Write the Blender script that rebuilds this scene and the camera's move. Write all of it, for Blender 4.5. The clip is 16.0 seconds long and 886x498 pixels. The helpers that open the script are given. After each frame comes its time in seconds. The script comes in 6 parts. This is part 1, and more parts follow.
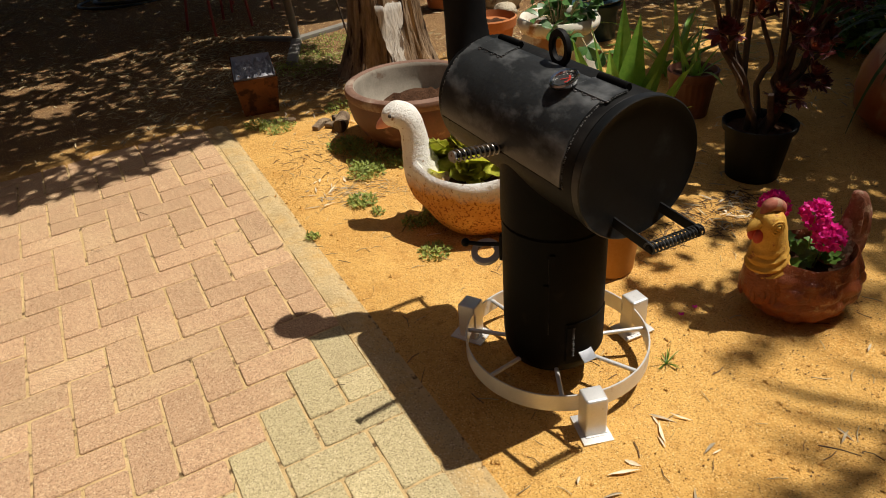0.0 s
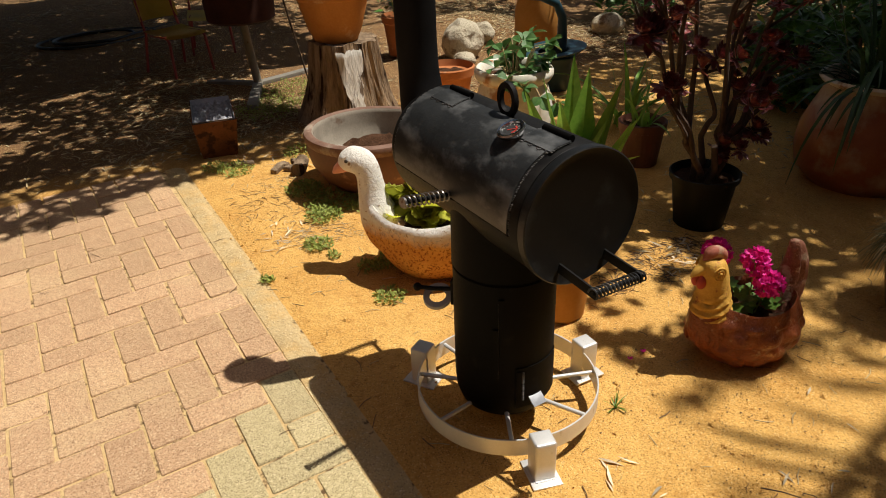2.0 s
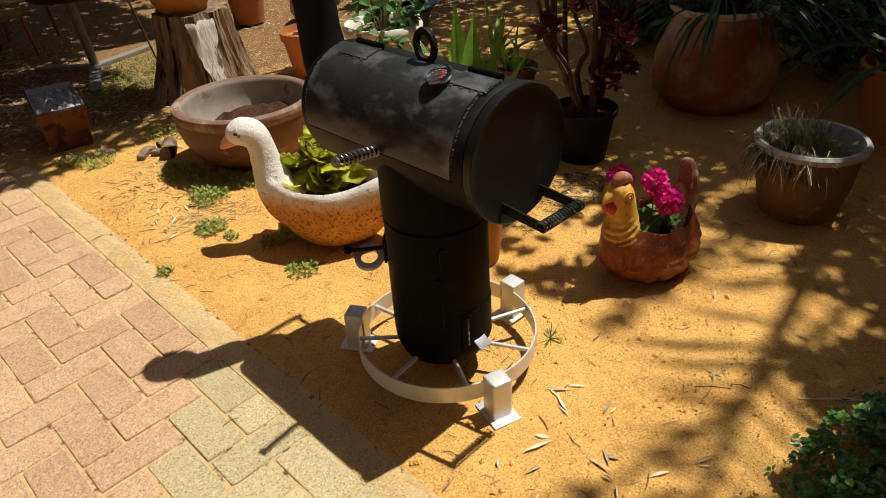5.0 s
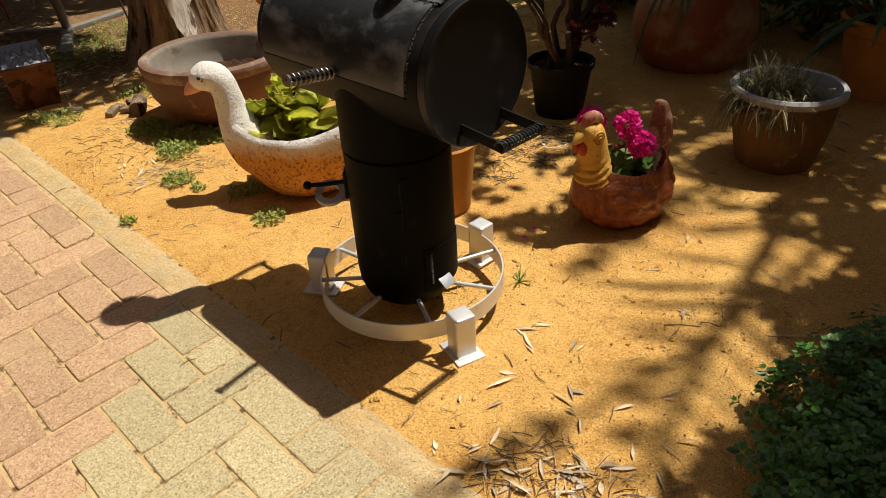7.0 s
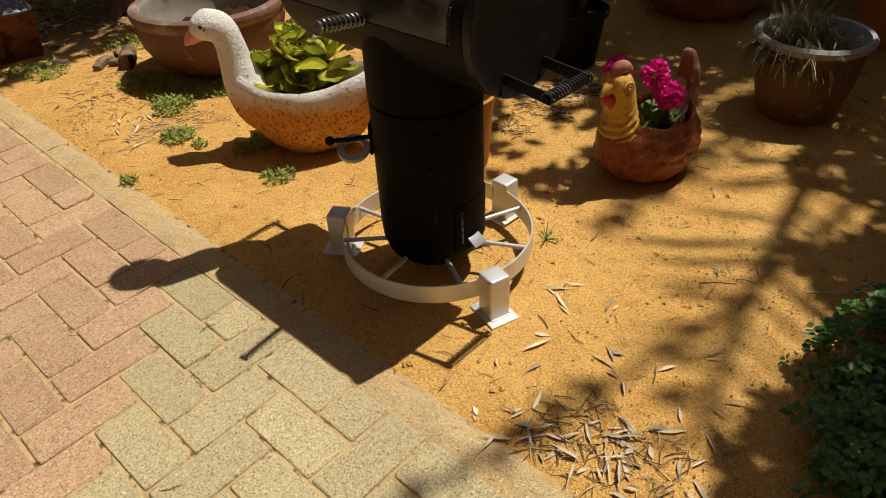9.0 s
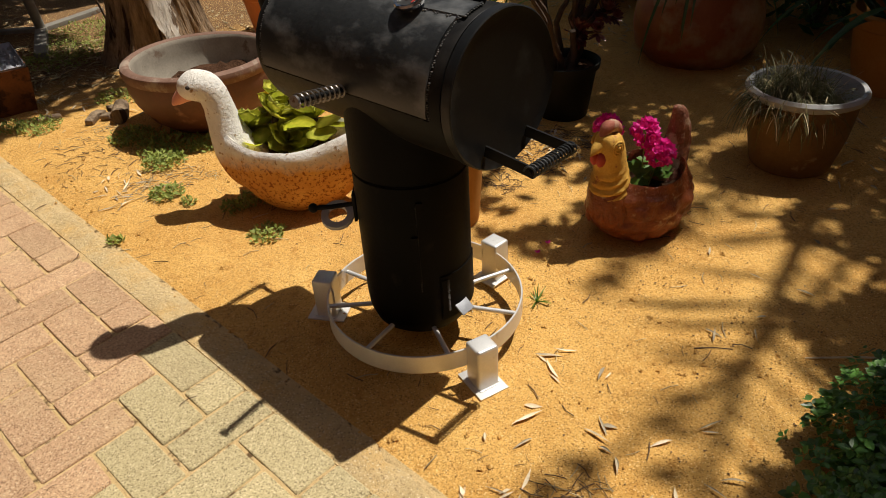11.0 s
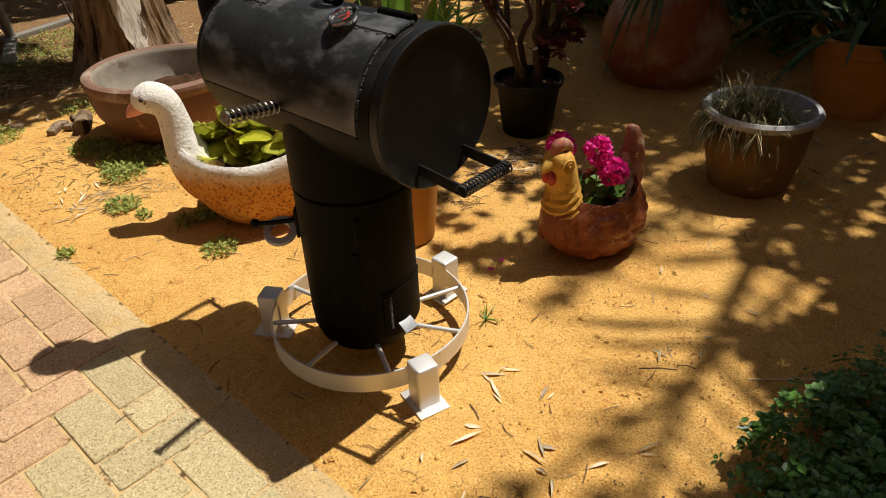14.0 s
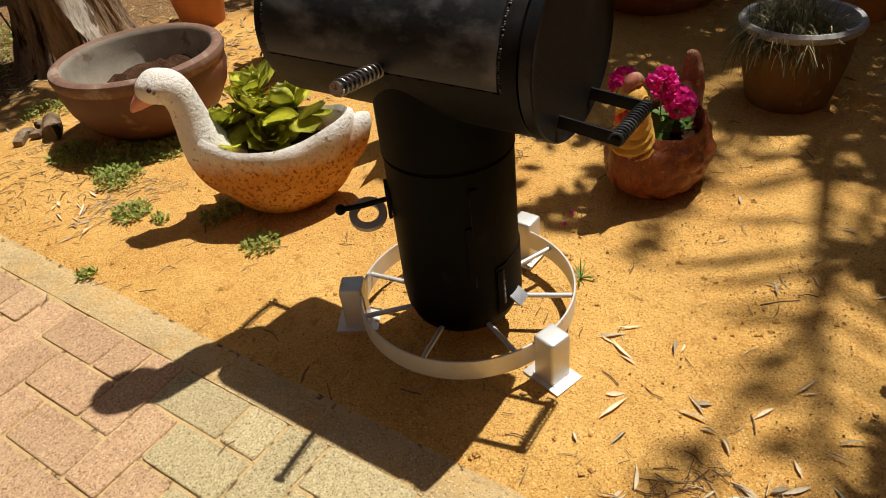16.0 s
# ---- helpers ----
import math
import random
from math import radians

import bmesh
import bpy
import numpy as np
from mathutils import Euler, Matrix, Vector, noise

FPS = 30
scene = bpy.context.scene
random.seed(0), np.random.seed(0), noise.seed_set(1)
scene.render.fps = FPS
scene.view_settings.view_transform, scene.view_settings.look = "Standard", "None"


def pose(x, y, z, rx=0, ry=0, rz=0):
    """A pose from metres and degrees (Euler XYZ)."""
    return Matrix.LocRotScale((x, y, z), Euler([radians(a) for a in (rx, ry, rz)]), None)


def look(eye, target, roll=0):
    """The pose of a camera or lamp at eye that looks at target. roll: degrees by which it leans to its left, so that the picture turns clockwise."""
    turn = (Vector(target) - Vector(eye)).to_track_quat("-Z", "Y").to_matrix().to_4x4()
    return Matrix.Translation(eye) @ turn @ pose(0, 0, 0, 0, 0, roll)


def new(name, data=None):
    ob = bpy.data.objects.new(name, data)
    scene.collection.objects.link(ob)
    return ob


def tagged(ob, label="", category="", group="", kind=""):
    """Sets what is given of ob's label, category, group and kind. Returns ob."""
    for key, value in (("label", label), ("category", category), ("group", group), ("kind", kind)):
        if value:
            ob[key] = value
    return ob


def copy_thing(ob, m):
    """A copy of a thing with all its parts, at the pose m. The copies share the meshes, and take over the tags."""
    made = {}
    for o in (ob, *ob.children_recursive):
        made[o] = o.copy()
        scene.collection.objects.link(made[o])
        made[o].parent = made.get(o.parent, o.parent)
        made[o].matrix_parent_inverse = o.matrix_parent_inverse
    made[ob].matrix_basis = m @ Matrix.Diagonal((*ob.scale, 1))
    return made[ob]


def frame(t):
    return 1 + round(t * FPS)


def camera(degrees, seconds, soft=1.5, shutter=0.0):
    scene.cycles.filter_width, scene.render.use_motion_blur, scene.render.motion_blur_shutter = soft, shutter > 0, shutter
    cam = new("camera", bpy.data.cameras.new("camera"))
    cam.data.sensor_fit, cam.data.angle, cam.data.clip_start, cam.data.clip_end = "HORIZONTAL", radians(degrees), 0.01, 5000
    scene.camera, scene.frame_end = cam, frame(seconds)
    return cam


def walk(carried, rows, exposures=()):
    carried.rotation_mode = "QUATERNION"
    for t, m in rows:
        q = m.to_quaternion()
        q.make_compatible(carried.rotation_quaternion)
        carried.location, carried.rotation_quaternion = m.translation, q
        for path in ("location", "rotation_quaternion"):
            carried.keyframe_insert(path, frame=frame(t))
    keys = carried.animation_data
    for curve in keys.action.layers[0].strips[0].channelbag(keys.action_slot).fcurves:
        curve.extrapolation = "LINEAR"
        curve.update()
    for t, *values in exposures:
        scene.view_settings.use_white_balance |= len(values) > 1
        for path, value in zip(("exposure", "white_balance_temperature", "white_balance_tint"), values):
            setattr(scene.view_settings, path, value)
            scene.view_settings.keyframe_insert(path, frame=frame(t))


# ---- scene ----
cam = camera(64.6, 16.0, soft=0.95)
PATH = [
    (0, (-0.353, -1.782, 1.391), (0.382, -0.253, 0.33), -4.6),
    (0.5, (-0.344, -1.799, 1.4), (0.46, -0.299, 0.349), -3.1),
    (1, (-0.328, -1.815, 1.386), (0.572, -0.338, 0.382), -0.2),
    (1.5, (-0.336, -1.813, 1.399), (0.551, -0.309, 0.423), -1.4),
    (2, (-0.336, -1.812, 1.404), (0.527, -0.284, 0.444), -2.3),
    (2.5, (-0.333, -1.81, 1.412), (0.546, -0.269, 0.49), -2.3),
    (3, (-0.328, -1.812, 1.399), (0.545, -0.26, 0.488), -3.1),
    (3.5, (-0.343, -1.812, 1.406), (0.525, -0.269, 0.475), -2.7),
    (4, (-0.388, -1.777, 1.41), (0.553, -0.311, 0.429), -1.9),
    (4.5, (-0.452, -1.679, 1.391), (0.65, -0.358, 0.37), -3.9),
    (4.7, (-0.487, -1.683, 1.386), (0.643, -0.413, 0.332), -4.0),
    (6.8, (-0.47, -1.778, 1.243), (0.705, -0.565, 0.172), -3.2),
    (7, (-0.461, -1.765, 1.227), (0.688, -0.544, 0.136), -3.4),
    (7.5, (-0.466, -1.745, 1.198), (0.679, -0.588, 0.036), -3.5),
    (8, (-0.47, -1.746, 1.214), (0.621, -0.534, 0.056), -2.4),
    (8.5, (-0.473, -1.723, 1.192), (0.557, -0.502, -0.011), -3.2),
    (9, (-0.502, -1.624, 1.196), (0.631, -0.492, -0.001), -3.0),
    (9.5, (-0.52, -1.521, 1.212), (0.728, -0.483, 0.043), -3.7),
    (9.7, (-0.511, -1.519, 1.212), (0.75, -0.475, 0.064), -4.1),
    (11.8, (-0.369, -1.648, 1.253), (0.735, -0.424, 0.121), -3.5),
    (12, (-0.363, -1.651, 1.253), (0.737, -0.427, 0.117), -3.6),
    (12.5, (-0.356, -1.655, 1.258), (0.746, -0.425, 0.129), -3.1),
    (13, (-0.356, -1.659, 1.254), (0.789, -0.458, 0.138), -2.6),
    (13.5, (-0.341, -1.676, 1.258), (0.842, -0.488, 0.168), -3.3),
    (14, (-0.327, -1.668, 1.238), (0.882, -0.507, 0.146), -2.3),
    (14.5, (-0.327, -1.656, 1.211), (0.847, -0.498, 0.079), -0.6),
    (15, (-0.382, -1.564, 1.207), (0.746, -0.42, 0.016), -2.1),
    (15.5, (-0.476, -1.411, 1.2), (0.767, -0.348, 0.05), -6.3),
    (16, (-0.454, -1.276, 1.188), (0.807, -0.286, -0.008), -7.2),
]
walk(cam, [(t, look(eye, target, roll)) for t, eye, target, roll in PATH],
     exposures=((0.0, -0.06), (1.0, -0.09), (2.0, 0.03), (3.0, 0.11), (4.5, 0.09), (7.0, 0.03), (8.0, -0.09), (9.0, -0.25), (9.5, -0.28), (12.0, 0.03), (13.0, 0.04), (14.5, 0.10), (16.0, 0.01)))

# ---- light ----
SUN_X, SUN_Y = 0.40, -0.120  # metres aside for each metre of height
SUN = Vector((SUN_X, SUN_Y, 1.0)).normalized()
world = bpy.data.worlds.new("sky")
scene.world = world
world.use_nodes = True
wn = world.node_tree
sky = wn.nodes.new("ShaderNodeTexSky")
sky.sky_type, sky.sun_disc = "NISHITA", False
sky.sun_elevation = math.asin(SUN.z)
sky.sun_rotation = math.atan2(SUN.x, SUN.y)
sky.dust_density, sky.ozone_density = 2.5, 0.5
back = wn.nodes["Background"]
back.inputs["Strength"].default_value = 0.05
wn.links.new(sky.outputs["Color"], back.inputs["Color"])
sun = new("sun", bpy.data.lights.new("sun", "SUN"))
sun.data.energy, sun.data.angle, sun.data.color = 5.0, radians(0.53), (1.0, 0.94, 0.84)
sun.matrix_world = look(SUN * 20, (0, 0, 0))


# ---- materials ----
def mat(name, low, high, scale=20.0, rough=0.8, bump=0.2, metal=0.0, fine=8.0, spot=None, spot_at=0.62, spot_scale=None, vary=0.0, spec=0.5, trans=0.0, size=0.004, band=None, stretch=None, speck=None, zone=None, isle=0.0, soft=0.08, lump=None, grit=None):
    """Two tones mixed by broad and fine noise, an optional third tone in spots, fine relief."""
    m = bpy.data.materials.new(name)
    m.use_nodes = True
    t = m.node_tree
    n, li = t.nodes, t.links
    b = n["Principled BSDF"]
    co = n.new("ShaderNodeNewGeometry").outputs["Position"]
    if stretch:
        mp = n.new("ShaderNodeMapping")
        mp.inputs["Scale"].default_value = stretch
        li.new(co, mp.inputs["Vector"])
        co = mp.outputs["Vector"]

    def noi(s, d=4.0):
        k = n.new("ShaderNodeTexNoise")
        k.inputs["Scale"].default_value, k.inputs["Detail"].default_value = s, d
        k.inputs["Roughness"].default_value = 0.6
        li.new(co, k.inputs["Vector"])
        return k.outputs["Fac"]

    def mix(f, a, c):
        k = n.new("ShaderNodeMix")
        k.data_type = "RGBA"
        for s, v in ((k.inputs[0], f), (k.inputs[6], a), (k.inputs[7], c)):
            if hasattr(v, "links"):
                li.new(v, s)
            else:
                s.default_value = v if isinstance(v, float) else (*v, 1)
        return k.outputs[2]

    def ramp(f, a, c):
        k = n.new("ShaderNodeMapRange")
        k.inputs[1].default_value, k.inputs[2].default_value = a, c
        li.new(f, k.inputs[0])
        return k.outputs[0]

    broad, grain = noi(scale), noi(scale * fine, 6.0)
    both = n.new("ShaderNodeMath")
    both.operation = "MULTIPLY_ADD"
    li.new(grain, both.inputs[0])
    both.inputs[1].default_value = 0.5
    li.new(broad, both.inputs[2])
    col = mix(ramp(both.outputs[0], 0.5, 1.0), low, high)
    if spot:
        col = mix(ramp(noi(spot_scale or scale * 0.6, 8.0), spot_at, spot_at + soft), col, spot)
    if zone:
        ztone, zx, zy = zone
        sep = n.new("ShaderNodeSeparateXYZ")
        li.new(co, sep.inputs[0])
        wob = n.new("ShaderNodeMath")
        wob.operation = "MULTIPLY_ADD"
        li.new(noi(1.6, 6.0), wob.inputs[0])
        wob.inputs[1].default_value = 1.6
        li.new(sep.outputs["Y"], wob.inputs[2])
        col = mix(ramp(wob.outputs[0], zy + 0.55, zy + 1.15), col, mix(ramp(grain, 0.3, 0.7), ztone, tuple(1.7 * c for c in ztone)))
    if grit:
        cell = n.new("ShaderNodeTexVoronoi")
        cell.inputs["Scale"].default_value = grit[0]
        li.new(co, cell.inputs["Vector"])
        pick = n.new("ShaderNodeSeparateColor")
        li.new(cell.outputs["Color"], pick.inputs[0])
        col = mix(ramp(pick.outputs[0], 1 - grit[2], 1 - grit[2] + 0.06), col, grit[1])
        col = mix(ramp(pick.outputs[1], 1 - grit[4], 1 - grit[4] + 0.06), col, grit[3])
    if speck:
        col = mix(ramp(noi(speck[2], 3.0), speck[1], speck[1] + 0.06), col, speck[0])
    if band:
        zc, zw, blow, bhigh, bspot = band
        sep = n.new("ShaderNodeSeparateXYZ")
        li.new(co, sep.inputs[0])
        k = n.new("ShaderNodeMath")
        k.operation = "MULTIPLY_ADD"
        li.new(noi(scale * 0.7, 8.0), k.inputs[0])
        k.inputs[1].default_value = zw
        li.new(sep.outputs["Z"], k.inputs[2])
        worn = mix(ramp(noi(scale * 9, 8.0), 0.52, 0.60), mix(ramp(both.outputs[0], 0.5, 1.0), blow, bhigh), bspot)
        col = mix(ramp(k.outputs[0], zc + zw * 0.25, zc + zw * 0.8), worn, col)
    if vary or isle:
        info = n.new("ShaderNodeObjectInfo" if vary else "ShaderNodeNewGeometry")
        vary = vary or isle
        hsv = n.new("ShaderNodeHueSaturation")
        k = n.new("ShaderNodeMapRange")
        k.inputs[3].default_value, k.inputs[4].default_value = 1 - vary, 1 + vary
        li.new(info.outputs["Random" if "Random" in info.outputs else "Random Per Island"], k.inputs[0])
        li.new(k.outputs[0], hsv.inputs["Value"])
        li.new(col, hsv.inputs["Color"])
        col = hsv.outputs["Color"]
    li.new(col, b.inputs["Base Color"])
    b.inputs["Metallic"].default_value = metal
    b.inputs["Specular IOR Level"].default_value = spec
    rr = ramp(grain, 0.2, 0.8)
    k = n.new("ShaderNodeMath")
    k.operation = "MULTIPLY_ADD"
    li.new(rr, k.inputs[0])
    k.inputs[1].default_value, k.inputs[2].default_value = 0.15, rough - 0.07
    li.new(k.outputs[0], b.inputs["Roughness"])
    if bump:
        bp = n.new("ShaderNodeBump")
        bp.inputs["Strength"].default_value, bp.inputs["Distance"].default_value = bump, size
        li.new(both.outputs[0], bp.inputs["Height"])
        if lump:
            b2 = n.new("ShaderNodeBump")
            b2.inputs["Strength"].default_value, b2.inputs["Distance"].default_value = lump[1], lump[2]
            li.new(noi(lump[0], 5.0), b2.inputs["Height"])
            li.new(b2.outputs[0], bp.inputs["Normal"])
        li.new(bp.outputs[0], b.inputs["Normal"])
    if trans:
        b.inputs["Transmission Weight"].default_value = 0.0
        tr = n.new("ShaderNodeBsdfTranslucent")
        li.new(col, tr.inputs["Color"])
        ms = n.new("ShaderNodeMixShader")
        ms.inputs[0].default_value = trans
        li.new(b.outputs[0], ms.inputs[1])
        li.new(tr.outputs[0], ms.inputs[2])
        li.new(ms.outputs[0], n["Material Output"].inputs["Surface"])
    return m


# zone: brown soil tone past y 2.1, darkened for the shade there too
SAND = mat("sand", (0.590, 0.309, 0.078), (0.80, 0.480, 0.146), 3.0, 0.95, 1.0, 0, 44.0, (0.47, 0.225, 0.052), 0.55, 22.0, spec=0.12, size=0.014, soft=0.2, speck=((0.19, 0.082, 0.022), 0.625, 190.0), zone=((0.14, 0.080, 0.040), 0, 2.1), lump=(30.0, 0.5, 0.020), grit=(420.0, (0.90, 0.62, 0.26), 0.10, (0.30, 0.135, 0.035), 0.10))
JOINT = mat("joint_sand", (0.52, 0.36, 0.165), (0.74, 0.54, 0.28), 8.0, 0.95, 0.8, 0, 40.0, (0.16, 0.10, 0.05), 0.56, 26.0, spec=0.12, size=0.008, lump=(60.0, 0.8, 0.012))
PAVER_PINK = mat("pink_paver", (0.45, 0.272, 0.156), (0.65, 0.428, 0.252), 90.0, 0.93, 0.9, 0, 3.0, (0.62, 0.445, 0.25), 0.50, 2.2, soft=0.3, vary=0.11, spec=0.18, size=0.004, speck=((0.21, 0.120, 0.066), 0.57, 300.0), grit=(330.0, (0.73, 0.54, 0.34), 0.12, (0.29, 0.175, 0.10), 0.13))
PAVER_GREY = mat("buff_grey_paver", (0.44, 0.355, 0.190), (0.63, 0.525, 0.300), 90.0, 0.93, 0.9, 0, 3.0, (0.54, 0.425, 0.245), 0.52, 2.4, soft=0.3, vary=0.11, spec=0.18, size=0.004, speck=((0.19, 0.15, 0.076), 0.575, 300.0), grit=(330.0, (0.71, 0.60, 0.365), 0.12, (0.26, 0.205, 0.11), 0.12))
MORTAR = mat("cement_edging", (0.48, 0.345, 0.170), (0.68, 0.505, 0.262), 9.0, 0.95, 1.0, 0, 36.0, (0.64, 0.40, 0.145), 0.46, 7.0, soft=0.25, spec=0.2, size=0.007, speck=((0.20, 0.13, 0.06), 0.64, 150.0), lump=(26.0, 0.7, 0.016), grit=(360.0, (0.80, 0.66, 0.42), 0.10, (0.30, 0.20, 0.10), 0.10))
# Same black paint: BLACK lightened for sun, the next three darkened for shade.
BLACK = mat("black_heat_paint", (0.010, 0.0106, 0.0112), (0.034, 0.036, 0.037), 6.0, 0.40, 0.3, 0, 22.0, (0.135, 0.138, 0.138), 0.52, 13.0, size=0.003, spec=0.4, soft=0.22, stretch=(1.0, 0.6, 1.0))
BLACK_LOW = mat("black_paint_shaded_low", (0.0014, 0.0012, 0.0010), (0.0042, 0.0036, 0.0030), 7.0, 0.55, 0.25, 0, 20.0, (0.010, 0.008, 0.006), 0.60, 12.0, size=0.002, spec=0.07)
BLACK_SIDE = mat("black_paint_shaded_side", (0.003, 0.0028, 0.0026), (0.009, 0.0082, 0.0075), 7.0, 0.48, 0.2, 0, 20.0, (0.024, 0.022, 0.020), 0.55, 9.0, size=0.002, spec=0.13, soft=0.2)
BLACK_END = mat("black_paint_shaded_scuffed", (0.0045, 0.0046, 0.0046), (0.013, 0.0132, 0.0134), 6.0, 0.42, 0.2, 0, 20.0, (0.036, 0.037, 0.037), 0.57, 10.0, size=0.002, spec=0.3, soft=0.2)
SOOT = mat("raw_blackened_steel", (0.004, 0.004, 0.004), (0.011, 0.010, 0.010), 9.0, 0.6, 0.2, 0, 18.0, size=0.002, spec=0.12)
SILVER = mat("silver_paint", (0.66, 0.65, 0.63), (0.78, 0.77, 0.75), 14.0, 0.42, 0.25, 0.45, 16.0, (0.50, 0.46, 0.40), 0.64, 18.0, size=0.002)
STEEL = mat("spring_steel", (0.14, 0.13, 0.12), (0.36, 0.34, 0.32), 30.0, 0.34, 0.2, 0.9, 8.0, (0.12, 0.06, 0.03), 0.6, 60.0, size=0.001)
CHROME = mat("chrome", (0.6, 0.6, 0.6), (0.75, 0.75, 0.75), 10.0, 0.18, 0.0, 1.0)
DIAL = mat("dial_face", (0.02, 0.02, 0.02), (0.05, 0.05, 0.05), 10.0, 0.4, 0.0)
DIAL_RED = mat("dial_red", (0.5, 0.03, 0.02), (0.6, 0.05, 0.03), 10.0, 0.5, 0.0)
TERRA = mat("terracotta", (0.40, 0.135, 0.045), (0.52, 0.20, 0.075), 6.0, 0.85, 0.2, 0, 14.0, (0.55, 0.30, 0.16), 0.62, 5.0, spec=0.25)
TERRA_DARK = mat("brown_glazed_terracotta", (0.105, 0.038, 0.022), (0.175, 0.066, 0.039), 6.0, 0.55, 0.2, 0, 14.0, (0.30, 0.15, 0.09), 0.64, 7.0)
SOIL = mat("potting_soil", (0.035, 0.016, 0.008), (0.10, 0.05, 0.028), 26.0, 0.97, 1.0, 0, 6.0, (0.16, 0.09, 0.05), 0.62, 60.0, spec=0.1, size=0.012)
GOOSE = mat("weathered_white_paint", (0.76, 0.72, 0.64), (0.88, 0.86, 0.81), 9.0, 0.85, 1.0, 0, 14.0, (0.36, 0.22, 0.10), 0.60, 60.0, spec=0.2, size=0.0065,
            band=(0.214, 0.13, (0.56, 0.22, 0.04), (0.74, 0.40, 0.11), (0.30, 0.10, 0.025)), lump=(60.0, 0.5, 0.010))
BEAK = mat("orange_beak", (0.62, 0.24, 0.15), (0.70, 0.34, 0.24), 20.0, 0.8, 0.3)
EYE = mat("dark_eye", (0.02, 0.015, 0.01), (0.05, 0.03, 0.02), 60.0, 0.6, 0.2)
HEN = mat("painted_terracotta", (0.165, 0.032, 0.012), (0.34, 0.095, 0.028), 16.0, 0.36, 0.8, 0, 8.0, (0.50, 0.30, 0.17), 0.61, 26.0, spec=0.45, size=0.008, lump=(46.0, 0.5, 0.014))
HEN_TAIL = mat("mottled_brown_clay", (0.20, 0.065, 0.036), (0.38, 0.16, 0.095), 18.0, 0.6, 0.8, 0, 8.0, (0.52, 0.36, 0.24), 0.55, 24.0, spec=0.35, size=0.008, lump=(40.0, 0.6, 0.016))
HEN_YELLOW = mat("worn_yellow_paint", (0.58, 0.30, 0.045), (0.72, 0.43, 0.09), 20.0, 0.7, 0.6, 0, 8.0, (0.40, 0.14, 0.05), 0.60, 30.0, spec=0.3, size=0.005)
HEN_RED = mat("faded_red_paint", (0.38, 0.11, 0.07), (0.50, 0.19, 0.13), 20.0, 0.75, 0.5, 0, 8.0, (0.56, 0.36, 0.24), 0.55, 14.0, spec=0.3)
WATTLE = mat("red_wattle", (0.44, 0.04, 0.03), (0.52, 0.07, 0.05), 20.0, 0.6, 0.3)
LEAF = mat("green_leaf", (0.07, 0.16, 0.02), (0.16, 0.28, 0.045), 20.0, 0.5, 0.1, 0, 5.0, isle=0.3, trans=0.3)
WOOD = mat("weathered_wood", (0.085, 0.052, 0.032), (0.42, 0.31, 0.20), 14.0, 0.9, 1.0, 0, 6.0, (0.035, 0.02, 0.012), 0.55, 16.0, spec=0.2, size=0.022, stretch=(1.0, 1.0, 0.16))
PLASTIC = mat("black_nursery_plastic", (0.004, 0.004, 0.0042), (0.009, 0.009, 0.0095), 10.0, 0.6, 0.1, spec=0.22)
YPOT = mat("ochre_pot", (0.46, 0.20, 0.040), (0.57, 0.28, 0.075), 6.0, 0.85, 0.3, 0, 14.0, spec=0.2)
SUCC = mat("lime_succulent_leaf", (0.46, 0.50, 0.045), (0.76, 0.72, 0.14), 12.0, 0.40, 0.05, 0, 4.0, vary=0.25, trans=0.30)
AGAVE = mat("fresh_green_blade", (0.10, 0.26, 0.028), (0.28, 0.47, 0.07), 9.0, 0.40, 0.08, 0, 6.0, vary=0.25, trans=0.4)
STRAP = mat("dark_strap_leaf", (0.025, 0.06, 0.015), (0.06, 0.12, 0.03), 9.0, 0.45, 0.05, 0, 6.0, vary=0.2, trans=0.15)
OLIVE = mat("olive_matted_grass", (0.075, 0.080, 0.026), (0.20, 0.18, 0.065), 9.0, 0.6, 0.05, 0, 6.0, isle=0.45, trans=0.1)
AEON = mat("dark_red_rosette", (0.075, 0.020, 0.024), (0.31, 0.066, 0.060), 18.0, 0.32, 0.05, 0, 4.0, (0.46, 0.27, 0.24), 0.57, 46.0, vary=0.45, trans=0.10)
BRANCH = mat("succulent_branch", (0.050, 0.030, 0.020), (0.115, 0.072, 0.046), 30.0, 0.9, 0.6, 0, 5.0)
BUSH = mat("dark_bush_leaf", (0.042, 0.115, 0.018), (0.115, 0.25, 0.044), 16.0, 0.36, 0.05, 0, 5.0, trans=0.15, isle=0.4)
WEED = mat("low_weed", (0.18, 0.25, 0.04), (0.42, 0.46, 0.11), 25.0, 0.7, 0.0, 0, 5.0, trans=0.2, isle=0.3)
PETAL = mat("magenta_petal", (0.74, 0.016, 0.27), (0.92, 0.045, 0.46), 30.0, 0.55, 0.0, 0, 4.0, trans=0.25)
STRAW = mat("dry_grass", (0.34, 0.26, 0.135), (0.58, 0.47, 0.27), 40.0, 0.85, 0.0, 0, 4.0, isle=0.5)
DRY = mat("dry_grey_leaf", (0.48, 0.38, 0.24), (0.72, 0.61, 0.43), 25.0, 0.85, 0.2, 0, 4.0, isle=0.45)
TWIG = mat("dark_twig", (0.07, 0.045, 0.025), (0.16, 0.10, 0.06), 40.0, 0.9, 0.2)
CANOPY = mat("canopy_leaf", (0.03, 0.06, 0.015), (0.07, 0.11, 0.03), 10.0, 0.6, 0.0, trans=0.05)
